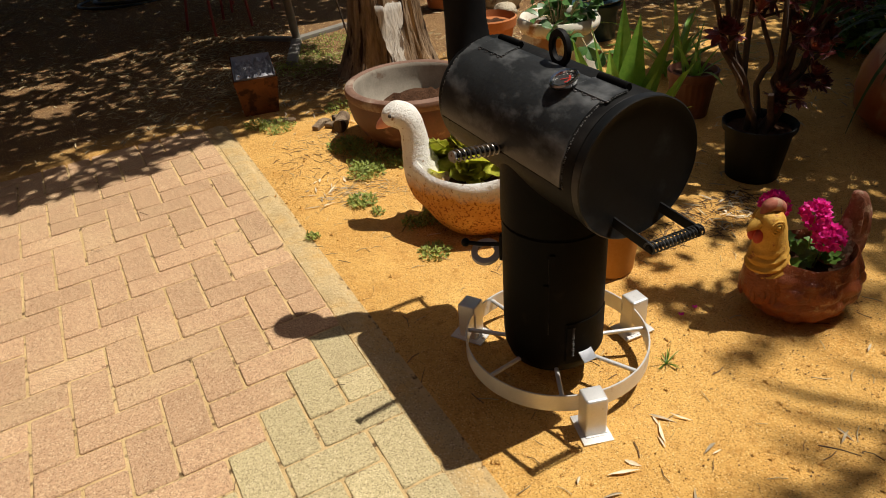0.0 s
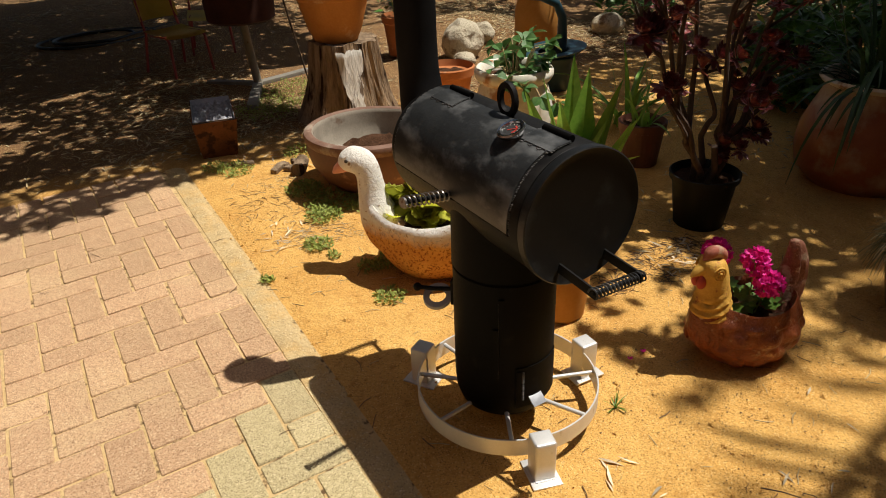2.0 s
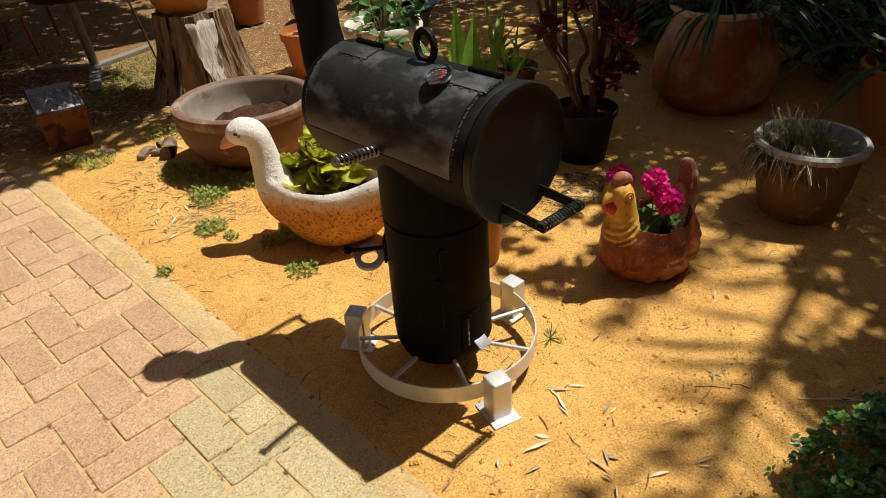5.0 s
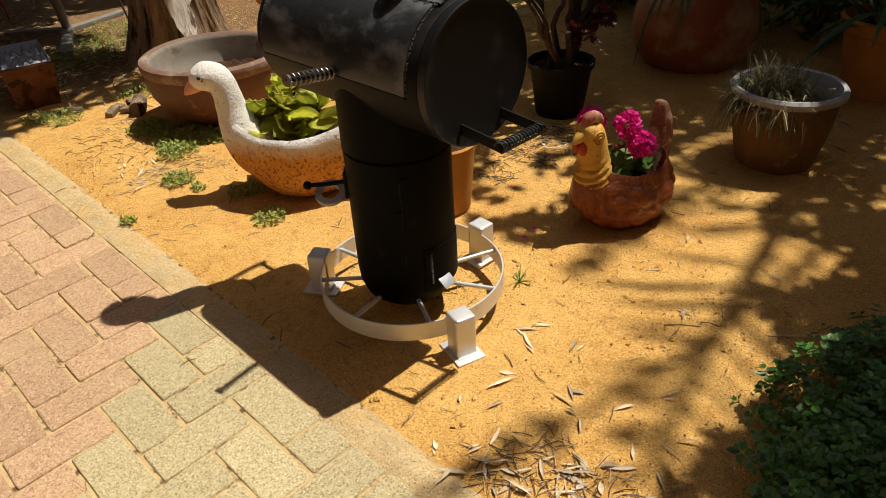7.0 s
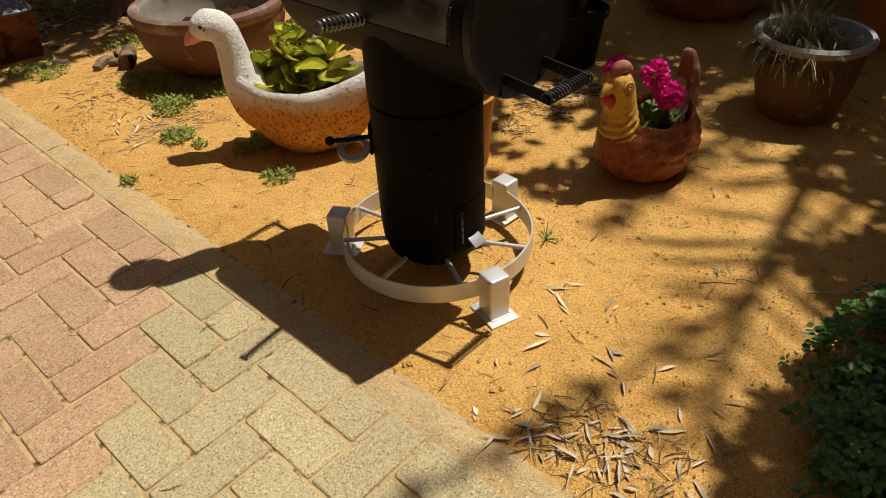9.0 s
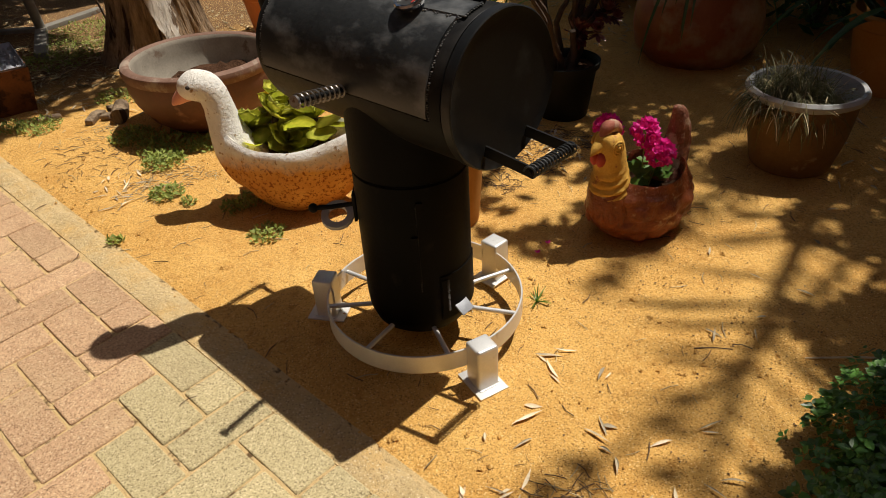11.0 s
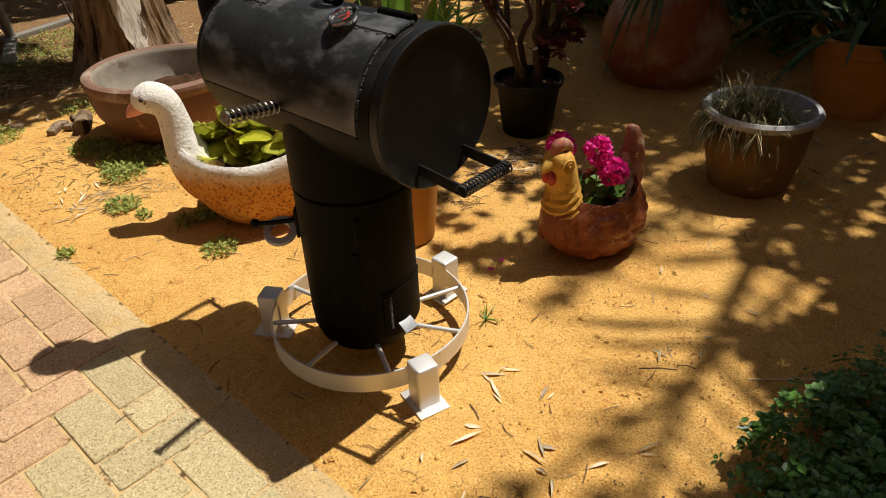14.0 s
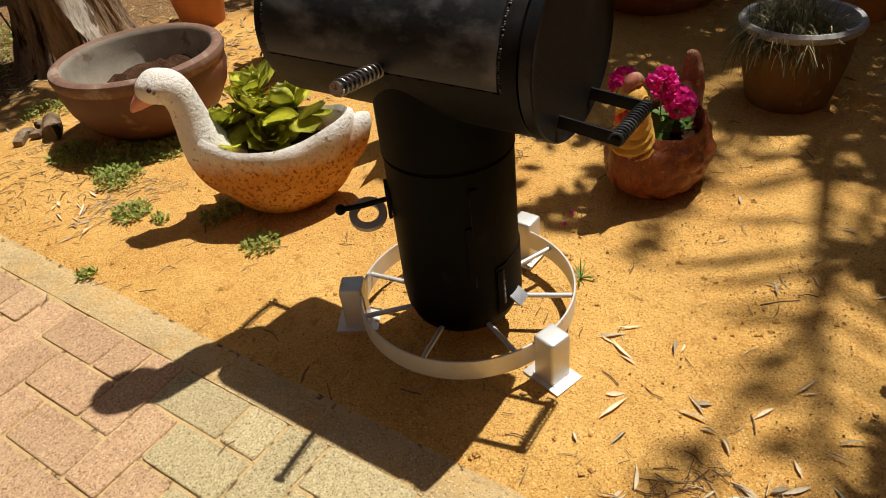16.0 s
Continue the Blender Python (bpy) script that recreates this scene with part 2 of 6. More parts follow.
BARK = mat("bark", (0.12, 0.085, 0.06), (0.22, 0.17, 0.12), 10.0, 0.95, 0.8, 0, 8.0, size=0.01)
WHITEPOT = mat("white_washed_pot", (0.70, 0.64, 0.52), (0.84, 0.79, 0.68), 7.0, 0.85, 0.5, 0, 10.0, (0.46, 0.24, 0.11), 0.57, 6.0, spec=0.25)
ROCK = mat("pale_rock", (0.40, 0.34, 0.24), (0.62, 0.55, 0.42), 7.0, 0.95, 0.9, 0, 8.0, (0.22, 0.16, 0.10), 0.56, 9.0, spec=0.2, size=0.02)
TEAL = mat("dark_teal_plastic", (0.010, 0.036, 0.050), (0.018, 0.060, 0.082), 8.0, 0.38, 0.05)
GREYPOT = mat("worn_brown_pot", (0.17, 0.095, 0.038), (0.26, 0.155, 0.065), 6.0, 0.8, 0.3, 0, 12.0, (0.42, 0.30, 0.18), 0.62, 8.0, spec=0.25)
GREYRIM = mat("grey_rim", (0.36, 0.36, 0.36), (0.50, 0.50, 0.50), 9.0, 0.75, 0.3, 0, 12.0, (0.30, 0.20, 0.12), 0.62, 14.0)
JAR = mat("glazed_orange_jar", (0.20, 0.052, 0.018), (0.33, 0.11, 0.040), 4.0, 0.36, 0.1, 0, 10.0, (0.52, 0.43, 0.31), 0.50, 2.3, soft=0.16)
ASH = mat("grey_ash", (0.22, 0.22, 0.24), (0.52, 0.52, 0.55), 30.0, 0.95, 1.0, 0, 5.0, spec=0.1, size=0.01)
GALV = mat("galvanised_sheet", (0.30, 0.31, 0.34), (0.46, 0.47, 0.50), 16.0, 0.5, 0.2, 0.4, 6.0)
CHAIR_Y = mat("yellow_moulded_plastic", (0.62, 0.46, 0.08), (0.74, 0.58, 0.16), 6.0, 0.5, 0.1, 0, 10.0, (0.46, 0.33, 0.10), 0.62, 9.0)
CHAIR_RED = mat("red_tube", (0.26, 0.035, 0.03), (0.36, 0.06, 0.05), 20.0, 0.45, 0.2)
MAROON = mat("maroon_rusty_drum", (0.034, 0.012, 0.008), (0.070, 0.026, 0.017), 9.0, 0.85, 0.4, 0, 9.0, spec=0.2)
GREYBAR = mat("grey_steel_bar", (0.16, 0.145, 0.12), (0.26, 0.24, 0.20), 12.0, 0.7, 0.3, 0, 9.0, (0.14, 0.07, 0.03), 0.6, 16.0)
RUBBER = mat("black_hose", (0.014, 0.014, 0.015), (0.03, 0.03, 0.03), 20.0, 0.5, 0.1)
LICHEN = mat("pale_cement", (0.50, 0.47, 0.41), (0.62, 0.59, 0.53), 12.0, 0.9, 0.4)
WELD = mat("weld_bead", (0.03, 0.03, 0.03), (0.22, 0.21, 0.20), 60.0, 0.4, 0.3, 0.4, 4.0, size=0.001)
RUST = mat("rusty_sheet", (0.10, 0.038, 0.016), (0.21, 0.080, 0.028), 9.0, 0.85, 0.5, 0, 10.0, (0.05, 0.022, 0.012), 0.54, 14.0, spec=0.25)


# ---- mesh helpers ----
def finish(bm, name, materials, parent=None, angle=38):
    bmesh.ops.recalc_face_normals(bm, faces=bm.faces)
    lim = radians(angle)
    for e in bm.edges:
        e.smooth = len(e.link_faces) == 2 and e.calc_face_angle(0) < lim
    for f in bm.faces:
        f.smooth = True
    me = bpy.data.meshes.new(name)
    bm.to_mesh(me)
    bm.free()
    for m in materials if isinstance(materials, (list, tuple)) else [materials]:
        me.materials.append(m)
    ob = new(name, me)
    if parent:
        ob.parent = parent
    return ob


def part(name, bm, material, parent, label="", angle=38):
    ob = finish(bm, name, material, parent, angle)
    if label:
        ob["label"] = label
    return ob


def single(name, bm, material, label, category, group="", kind="", m=None, angle=38):
    ob = finish(bm, name, material, None, angle)
    if m is not None:
        ob.matrix_basis = m
    return tagged(ob, label, category, group, kind)


def thing(name, label, category, group="", m=None):
    ob = new(name)
    ob.empty_display_size = 0.05
    if m is not None:
        ob.matrix_basis = m
    return tagged(ob, label, category, group)


def lathe(profile, seg=40, bm=None, wob=0.0, seed=0.0, sx=1.0, sy=1.0, slot=0):
    """A closed turned form: rows of (radius, height) from the outer foot round to the inner floor."""
    bm = bm or bmesh.new()
    rings = []
    for r, z in profile:
        if r < 1e-6:
            rings.append([bm.verts.new((0, 0, z))])
            continue
        ring = []
        for i in range(seg):
            a = 2 * math.pi * i / seg
            k = r * (1 + wob * noise.noise((math.cos(a) * 1.7 + seed, math.sin(a) * 1.7, z * 6 + seed)))
            ring.append(bm.verts.new((k * sx * math.cos(a), k * sy * math.sin(a), z)))
        rings.append(ring)
    for a, b in zip(rings, rings[1:]):
        for i in range(seg):
            j = (i + 1) % seg
            if len(a) == 1 and len(b) > 1:
                f = bm.faces.new((a[0], b[j], b[i]))
            elif len(b) == 1 and len(a) > 1:
                f = bm.faces.new((a[i], a[j], b[0]))
            elif len(a) > 1:
                f = bm.faces.new((a[i], a[j], b[j], b[i]))
            else:
                continue
            f.material_index = slot
    return bm


def tube(points, radii, seg=10, bm=None, caps=True):
    """A round bar through points; radii one number or one for each point."""
    bm = bm or bmesh.new()
    pts = [Vector(p) for p in points]
    rad = radii if isinstance(radii, (list, tuple)) else [radii] * len(pts)
    rings, side = [], None
    for i, p in enumerate(pts):
        d = (pts[min(i + 1, len(pts) - 1)] - pts[max(i - 1, 0)]).normalized()
        if side is None:
            side = d.orthogonal().normalized()
        side = (side - d * side.dot(d)).normalized()
        up = d.cross(side)
        rings.append([bm.verts.new(p + rad[i] * (math.cos(a) * side + math.sin(a) * up)) for a in (2 * math.pi * k / seg for k in range(seg))])
    for a, b in zip(rings, rings[1:]):
        for i in range(seg):
            bm.faces.new((a[i], a[(i + 1) % seg], b[(i + 1) % seg], b[i]))
    if caps:
        bm.faces.new(rings[0][::-1])
        bm.faces.new(rings[-1])
    return bm


def swept(points, radii, seg=16, bm=None, cuts=5):
    """A tube through a smooth curve laid on the points."""
    pts, rad = [Vector(p) for p in points], list(radii)
    p_, r_ = [], []
    for i in range(len(pts) - 1):
        a, b, c, d = (pts[max(0, min(len(pts) - 1, i + k))] for k in (-1, 0, 1, 2))
        ra, rb, rc, rd = (rad[max(0, min(len(pts) - 1, i + k))] for k in (-1, 0, 1, 2))
        for j in range(cuts):
            t = j / cuts
            w = (-0.5 * t + t * t - 0.5 * t ** 3, 1 - 2.5 * t * t + 1.5 * t ** 3, 0.5 * t + 2 * t * t - 1.5 * t ** 3, -0.5 * t * t + 0.5 * t ** 3)
            p_.append(a * w[0] + b * w[1] + c * w[2] + d * w[3])
            r_.append(max(0.0005, ra * w[0] + rb * w[1] + rc * w[2] + rd * w[3]))
    return tube(p_ + [pts[-1]], r_ + [rad[-1]], seg, bm)


def box(sx, sy, sz, m=None, bevel=0.003, bm=None, seg=2):
    k = bmesh.new()
    bmesh.ops.create_cube(k, size=1.0, matrix=Matrix.Diagonal((sx, sy, sz, 1)))
    if bevel:
        bmesh.ops.bevel(k, geom=k.edges[:], offset=bevel, segments=seg, affect="EDGES", profile=0.6)
    if m is not None:
        k.transform(m)
    if bm is None:
        return k
    me = bpy.data.meshes.new("tmp")
    k.to_mesh(me)
    k.free()
    bm.from_mesh(me)
    bpy.data.meshes.remove(me)
    return bm


def coil(length, r, wire, turns, seg=8, step=10):
    """A helical spring along +x."""
    n = turns * step
    return tube([(length * i / n, r * math.cos(2 * math.pi * i / step), r * math.sin(2 * math.pi * i / step)) for i in range(n + 1)], wire, seg)


# ---- ground ----
def axis(marks):
    out = []
    for (a, s), (b, _) in zip(marks, marks[1:]):
        k = max(1, round((b - a) / s))
        out += [a + (b - a) * i / k for i in range(k)]
    return out + [marks[-1][0]]


U = 0.117
PAVE_X, KERB_X, PAVE_END = U, 0.215, 2.05


def slope(x, y):
    """The paving falls gently away from the bed."""
    return 0.030 * max(-3.2, min(0.0, x - 0.115)) * max(0.0, min(1.0, (4.6 - y) / 2.4))


def lie(x, y):
    """Height of the bare sand."""
    h = 0.010 * noise.noise((x * 1.3, y * 1.3, 3.0)) + 0.005 * noise.noise((x * 6, y * 6, 1.0)) + 0.0022 * noise.noise((x * 22, y * 22, 7.0))
    far = max(0.0, min(1.0, (math.hypot(x - 0.7, y + 0.3) - 1.6) / 3))
    h += 0.05 * far * noise.noise((x * 0.7, y * 0.7, 9.0))
    if x < KERB_X + 0.02 and y < PAVE_END + 0.03:
        return slope(x, y) - 0.0060 + 0.0036 * noise.noise((x * 14, y * 14, 2.0))
    edge = min(1.0, max(0.0, (x - KERB_X) / 0.12)) if y < PAVE_END else 1.0
    return h * edge - 0.004 * (1 - edge) + slope(x, y)


gx = axis([(-60, 6), (-12, 1.5), (-3, 0.3), (-1.2, 0.06), (0.0, 0.02), (2.4, 0.05), (4, 0.2), (12, 1.5), (60, 6)] + [(60, 6)])
gy = axis([(-60, 6), (-12, 1.0), (-2.4, 0.1), (-1.7, 0.02), (1.2, 0.03), (2.4, 0.06), (6, 0.25), (12, 1.5), (60, 6)] + [(60, 6)])
verts = [(x, y, lie(x, y)) for y in gy for x in gx]
W = len(gx)
faces = [(j * W + i, j * W + i + 1, (j + 1) * W + i + 1, (j + 1) * W + i) for j in range(len(gy) - 1) for i in range(W - 1)]
me = bpy.data.meshes.new("ground")
me.from_pydata(verts, [], faces)
me.polygons.foreach_set("use_smooth", [True] * len(faces))
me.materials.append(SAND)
me.materials.append(JOINT)
me.polygons.foreach_set("material_index", [int(p.center.x < KERB_X and p.center.y < PAVE_END) for p in me.polygons])
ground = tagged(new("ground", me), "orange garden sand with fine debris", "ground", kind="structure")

# cement edging strip along the paving
bm = bmesh.new()
rows = []
for i in range(520):
    y = -3.2 + i * (PAVE_END + 3.2) / 519
    w = 0.020 * noise.noise((y * 4, 0, 5)) + 0.014 * noise.noise((y * 15, 0, 5)) + 0.006 * noise.noise((y * 45, 0, 5))
    x1 = KERB_X + w
    zz = 0.002 * noise.noise((y * 9, 2, 2))
    rows.append([bm.verts.new(p) for p in ((PAVE_X + 0.003, y, -0.03), (PAVE_X + 0.003, y, -0.003), (PAVE_X + 0.02, y, -0.001 + zz), ((PAVE_X + x1) / 2, y, 0.002 + zz), (x1 - 0.02, y, 0.0 + zz), (x1, y, -0.008), (x1 + 0.005, y, -0.03))])
for a, b in zip(rows, rows[1:]):
    for i in range(6):
        bm.faces.new((a[i], a[i + 1], b[i + 1], b[i]))
single("edging", bm, MORTAR, "cracked sandy cement edging strip along the paving", "edging", kind="structure")

# walls added out of view, left and behind, to block sky light
SKY_BLOCKER = mat("brown_sky_blocker", (0.13, 0.07, 0.045), (0.21, 0.12, 0.08), 6.0, 0.9, 0.4, 0, 14.0)
for nm, sx, sy, x, y in (("wall_west", 0.22, 14.0, -3.0, 1.0), ("wall_south", 12.0, 0.22, 3.2, -4.1)):
    single(nm, box(sx, sy, 5.8, pose(0, 0, 2.7), 0.01), SKY_BLOCKER, "plain brown wall added out of view to block sky light", "wall", kind="structure", m=pose(x, y, 0))

# ---- smoker ----
SX, SY = 0.583, -0.509            # upright's axis
DX, DZ, DR = 0.591, 0.729, 0.156  # drum's axis and radius
D0, D1 = -0.790, -0.165
smoker = thing("barrel_smoker", "home-made black steel barrel smoker on a silver ring stand", "smoker", m=pose(SX, SY, 0))
INV = Matrix.Translation((-SX, -SY, 0))


def sm(name, bm, material, label="", parent=None, angle=38):
    bm.transform(INV)
    return part(name, bm, material, parent or smoker, label, angle)


def beads(points, r=0.003, bm=None, seed=1):
    """A row of small weld beads along a line of points."""
    bm = bm or bmesh.new()
    rr = random.Random(seed)
    for p in points:
        k = rr.uniform(0.7, 1.25) * r
        bmesh.ops.create_icosphere(bm, subdivisions=1, radius=k, matrix=Matrix.Translation(Vector(p)) @ Matrix.Diagonal((1.25, 1.25, 0.8, 1)))
    return bm


def on_drum(angle, y, r=DR):
    """angle 0 points along +x, 90 up."""
    a = radians(angle)
    return Vector((DX + r * math.cos(a), y, DZ + r * math.sin(a)))


def on_pipe(angle, z, r=0.137):
    a = radians(angle)
    return Vector((SX + r * math.cos(a), SY + r * math.sin(a), z))


def curved_panel(pos, u0, u1, v0, v1, r0, r1, nu=20, nv=3):
    """A sheet bent round a pipe or drum, with thickness r1 - r0; pos(angle, along, radius)."""
    b = bmesh.new()
    us = [u0 + (u1 - u0) * i / nu for i in range(nu + 1)]
    vs = [v0 + (v1 - v0) * i / nv for i in range(nv + 1)]
    lay = [[[b.verts.new(pos(u, v, r)) for v in vs] for u in us] for r in (r0, r1)]
    for i in range(nu):
        for j in range(nv):
            b.faces.new([lay[1][i][j], lay[1][i + 1][j], lay[1][i + 1][j + 1], lay[1][i][j + 1]])
            b.faces.new([lay[0][i][j], lay[0][i][j + 1], lay[0][i + 1][j + 1], lay[0][i + 1][j]])
    for i in range(nu):
        for j in (0, nv):
            b.faces.new([lay[0][i][j], lay[0][i + 1][j], lay[1][i + 1][j], lay[1][i][j]])
    for j in range(nv):
        for i in (0, nu):
            b.faces.new([lay[0][i][j], lay[0][i][j + 1], lay[1][i][j + 1], lay[1][i][j]])
    return b


# upright pipe with a rounded foot and a weld seam
PR = 0.137
bm = lathe([(0.0, 0.040), (0.06, 0.042), (0.098, 0.055), (0.123, 0.078), (PR - 0.003, 0.11), (PR, 0.15), (PR, 0.494), (PR - 0.003, 0.497), (PR - 0.003, 0.501), (PR + 0.002, 0.504), (PR + 0.001, 0.62), (PR + 0.001, 0.70), (0, 0.70)], 64)
bm.transform(Matrix.Translation((SX, SY, 0)))
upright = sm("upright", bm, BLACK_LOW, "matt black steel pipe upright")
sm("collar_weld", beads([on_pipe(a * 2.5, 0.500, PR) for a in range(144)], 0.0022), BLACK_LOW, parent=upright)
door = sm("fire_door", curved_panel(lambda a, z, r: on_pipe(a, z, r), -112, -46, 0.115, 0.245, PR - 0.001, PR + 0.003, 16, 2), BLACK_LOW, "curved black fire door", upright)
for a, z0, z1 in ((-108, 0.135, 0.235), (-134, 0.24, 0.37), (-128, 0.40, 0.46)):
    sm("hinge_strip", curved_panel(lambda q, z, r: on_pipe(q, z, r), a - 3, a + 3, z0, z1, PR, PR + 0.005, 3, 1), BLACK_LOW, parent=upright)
sm("door_weld", beads([on_pipe(-104.5, 0.14 + i * 0.006, PR + 0.003) for i in range(16)] + [on_pipe(-103.5, 0.14 + i * 0.006, PR + 0.003) for i in range(16)], 0.0028, seed=3), WELD, parent=upright)
at = Matrix.Translation(on_pipe(-88, 0.135, PR + 0.012)) @ pose(0, 0, 0, 0, 0, -88) @ pose(0, 0, 0, 0, 38, 0)
sm("latch_plate", box(0.036, 0.042, 0.004, at, 0.001), GALV, "bare steel latch plate", upright)
sm("seam_weld", beads([on_pipe(-131, 0.215 + i * 0.007 , PR + 0.001) for i in range(34)], 0.0016, seed=5), WELD, parent=upright)

# horizontal drum
def turned_y(profile, seg=72):
    """Turned form about the drum's axis; profile of (radius, y)."""
    b = lathe([(r, -y) for r, y in profile], seg)
    b.transform(Matrix.Translation((DX, 0, DZ)) @ Matrix.Rotation(radians(90), 4, "X"))
    return b


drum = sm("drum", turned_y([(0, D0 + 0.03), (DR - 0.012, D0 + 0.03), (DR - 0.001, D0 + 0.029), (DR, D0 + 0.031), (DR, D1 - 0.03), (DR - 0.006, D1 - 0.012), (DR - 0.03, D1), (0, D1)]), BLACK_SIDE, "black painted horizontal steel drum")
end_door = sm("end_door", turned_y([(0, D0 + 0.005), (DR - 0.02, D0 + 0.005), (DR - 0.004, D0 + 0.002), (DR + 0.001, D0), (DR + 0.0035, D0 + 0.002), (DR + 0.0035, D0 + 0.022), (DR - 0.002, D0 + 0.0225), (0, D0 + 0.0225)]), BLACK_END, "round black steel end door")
# lid: a bent sheet over the sunlit side
LA0, LA1, LY0, LY1 = 94, 187, D0 + 0.062, D1 - 0.045
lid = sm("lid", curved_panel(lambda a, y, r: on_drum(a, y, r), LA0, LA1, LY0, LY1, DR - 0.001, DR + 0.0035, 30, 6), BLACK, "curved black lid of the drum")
rr = random.Random(2)
line = []
for i in range(86):
    y = LY0 + (LY1 - LY0) * i / 85
    line.append(on_drum(LA1 + 1.0 + rr.uniform(-0.5, 0.5), y, DR + 0.001))
sm("lid_edge_weld", beads(line, 0.0026, seed=6), SOOT, parent=lid)
for y, s in ((LY0 - 0.004, 8), (LY1 + 0.006, 9)):
    pts = [on_drum(LA0 + (LA1 - LA0) * i / 62, y + rr.uniform(-0.0012, 0.0012), DR + 0.0005) for i in range(63) if i % 5 < 4]
    sm("lid_end_weld", beads(pts, 0.0019, seed=s), WELD, parent=lid)
# hinges on top
for y0 in (-0.255, -0.646):
    hinge = sm("hinge", tube([on_drum(90, y0, DR + 0.008), on_drum(90, y0 - 0.092, DR + 0.008)], 0.0085, 16), BLACK_LOW, "black round hinge barrel", lid)
    sm("hinge_pad", curved_panel(lambda a, y, r: on_drum(a, y, r), 92, 112, y0 + 0.006, y0 - 0.098, DR + 0.003, DR + 0.0065, 5, 1), BLACK, parent=lid)
    ln = [on_drum(112.5 + 1.5 * math.sin(i * 1.1), y0 + 0.006 - i * 0.0052, DR + 0.005) for i in range(20)]
    ln += [on_drum(94 + i * 2.2, y0 + 0.008, DR + 0.005) for i in range(9)] + [on_drum(94 + i * 2.2, y0 - 0.100, DR + 0.005) for i in range(9)]
    sm("hinge_weld", beads(ln, 0.0019, seed=11), WELD, parent=lid)
# lifting ring: a flat steel ring on edge
c = on_drum(90, -0.505, DR + 0.036)
bm = bmesh.new()
ringv = []
for i in range(40):
    a = 2 * math.pi * i / 40
    ringv.append([bm.verts.new(c + Vector((dx, r * math.cos(a), 1.18 * r * math.sin(a)))) for r, dx in ((0.0235, -0.006), (0.0355, -0.006), (0.037, 0), (0.0355, 0.006), (0.0235, 0.006), (0.022, 0))])
for i in range(40):
    a, b = ringv[i], ringv[(i + 1) % 40]
    for k in range(6):
        bm.faces.new((a[k], b[k], b[(k + 1) % 6], a[(k + 1) % 6]))
sm("lifting_ring", bm, SOOT, "dark forged lifting ring")
# thermometer
gd = (on_drum(112, 0) - Vector((DX, 0, DZ))).normalized()
gm = Matrix.Translation(on_drum(112, -0.612, DR)) @ gd.to_track_quat("Z", "Y").to_matrix().to_4x4() @ Matrix.Scale(1.12, 4)
bm = lathe([(0, 0), (0.012, 0), (0.012, 0.008), (0.026, 0.010), (0.0285, 0.013), (0.0300, 0.019), (0.0275, 0.0225), (0.0225, 0.0215), (0.0212, 0.0165), (0, 0.0165)], 40)
bm.transform(gm)
gauge = sm("thermometer", bm, CHROME, "chrome dial thermometer with a dark face")
bm = lathe([(0, 0.0168), (0.0210, 0.0168), (0.0210, 0.0174), (0, 0.0174)], 32)
bm.transform(gm)
dial = sm("dial", bm, DIAL, parent=gauge)
bm = bmesh.new()
for i in range(9):
    a = radians(200 - i * 27)
    box(0.0036, 0.0010, 0.0006, gm @ Matrix.Translation((0.0165 * math.cos(a), 0.0165 * math.sin(a), 0.0178)) @ Matrix.Rotation(a, 4, "Z"), 0, bm)
sm("dial_mark", bm, LICHEN, "pale dial marks", gauge)
bm = bmesh.new()
for i in range(5):
    a = radians(70 - i * 22)
    box(0.008, 0.0032, 0.0006, gm @ Matrix.Translation((0.0115 * math.cos(a), 0.0115 * math.sin(a), 0.0178)) @ Matrix.Rotation(a + 1.57, 4, "Z"), 0, bm)
box(0.020, 0.0014, 0.0006, gm @ Matrix.Translation((0.002, 0.001, 0.0186)) @ Matrix.Rotation(0.7, 4, "Z"), 0, bm)
sm("dial_needle", bm, DIAL_RED, "red needle and scale", gauge)


def spring_handle(name, p, q, r, wire, turns, label, tone=None):
    p, q = Vector(p), Vector(q)
    d = q - p
    rod = sm(name, tube([p, q], r * 0.42, 12), SOOT, label)
    bm = coil(d.length, r, wire, turns)
    bm.transform(Matrix.Translation(p) @ d.to_track_quat("X", "Z").to_matrix().to_4x4())
    sm("spring_grip", bm, tone or STEEL, "coiled spring grip", rod)
    return rod


# lid handle sticks out of the sunlit side
h = spring_handle("lid_handle", (DX - DR + 0.004, -0.486, 0.712), (0.302, -0.508, 0.736), 0.0135, 0.0022, 10, "steel rod lid handle")
sm("handle_end", tube([(0.304, -0.508, 0.736), (0.298, -0.509, 0.737)], 0.0125, 18), STEEL, parent=h)
# end-door handle: two flat bars and a spring-covered rod
for x0, x1, z0, z1 in ((0.532, 0.547, 0.624, 0.603), (0.661, 0.677, 0.620, 0.601)):
    p, q = Vector((x0, D0 + 0.004, z0)), Vector((x1, -0.895, z1))
    d = q - p
    m = Matrix.Translation((p + q) / 2) @ d.to_track_quat("Y", "Z").to_matrix().to_4x4()
    sm("handle_bar", box(0.005, d.length, 0.024, m, 0.001), SOOT, "black flat bar handle bracket", end_door)
h = spring_handle("door_handle", (0.540, -0.887, 0.604), (0.690, -0.884, 0.601), 0.0125, 0.0021, 15, "black steel rod end-door handle", BLACK)
h["label"] = "black rod handle wound with a spring"
# the same handle on the far end of the drum
for x in (0.530, 0.652):
    sm("handle_bar", box(0.005, 0.095, 0.024, Matrix.Translation((x, D1 + 0.032, 0.648)), 0.001), SOOT, "black flat bar handle bracket", drum)
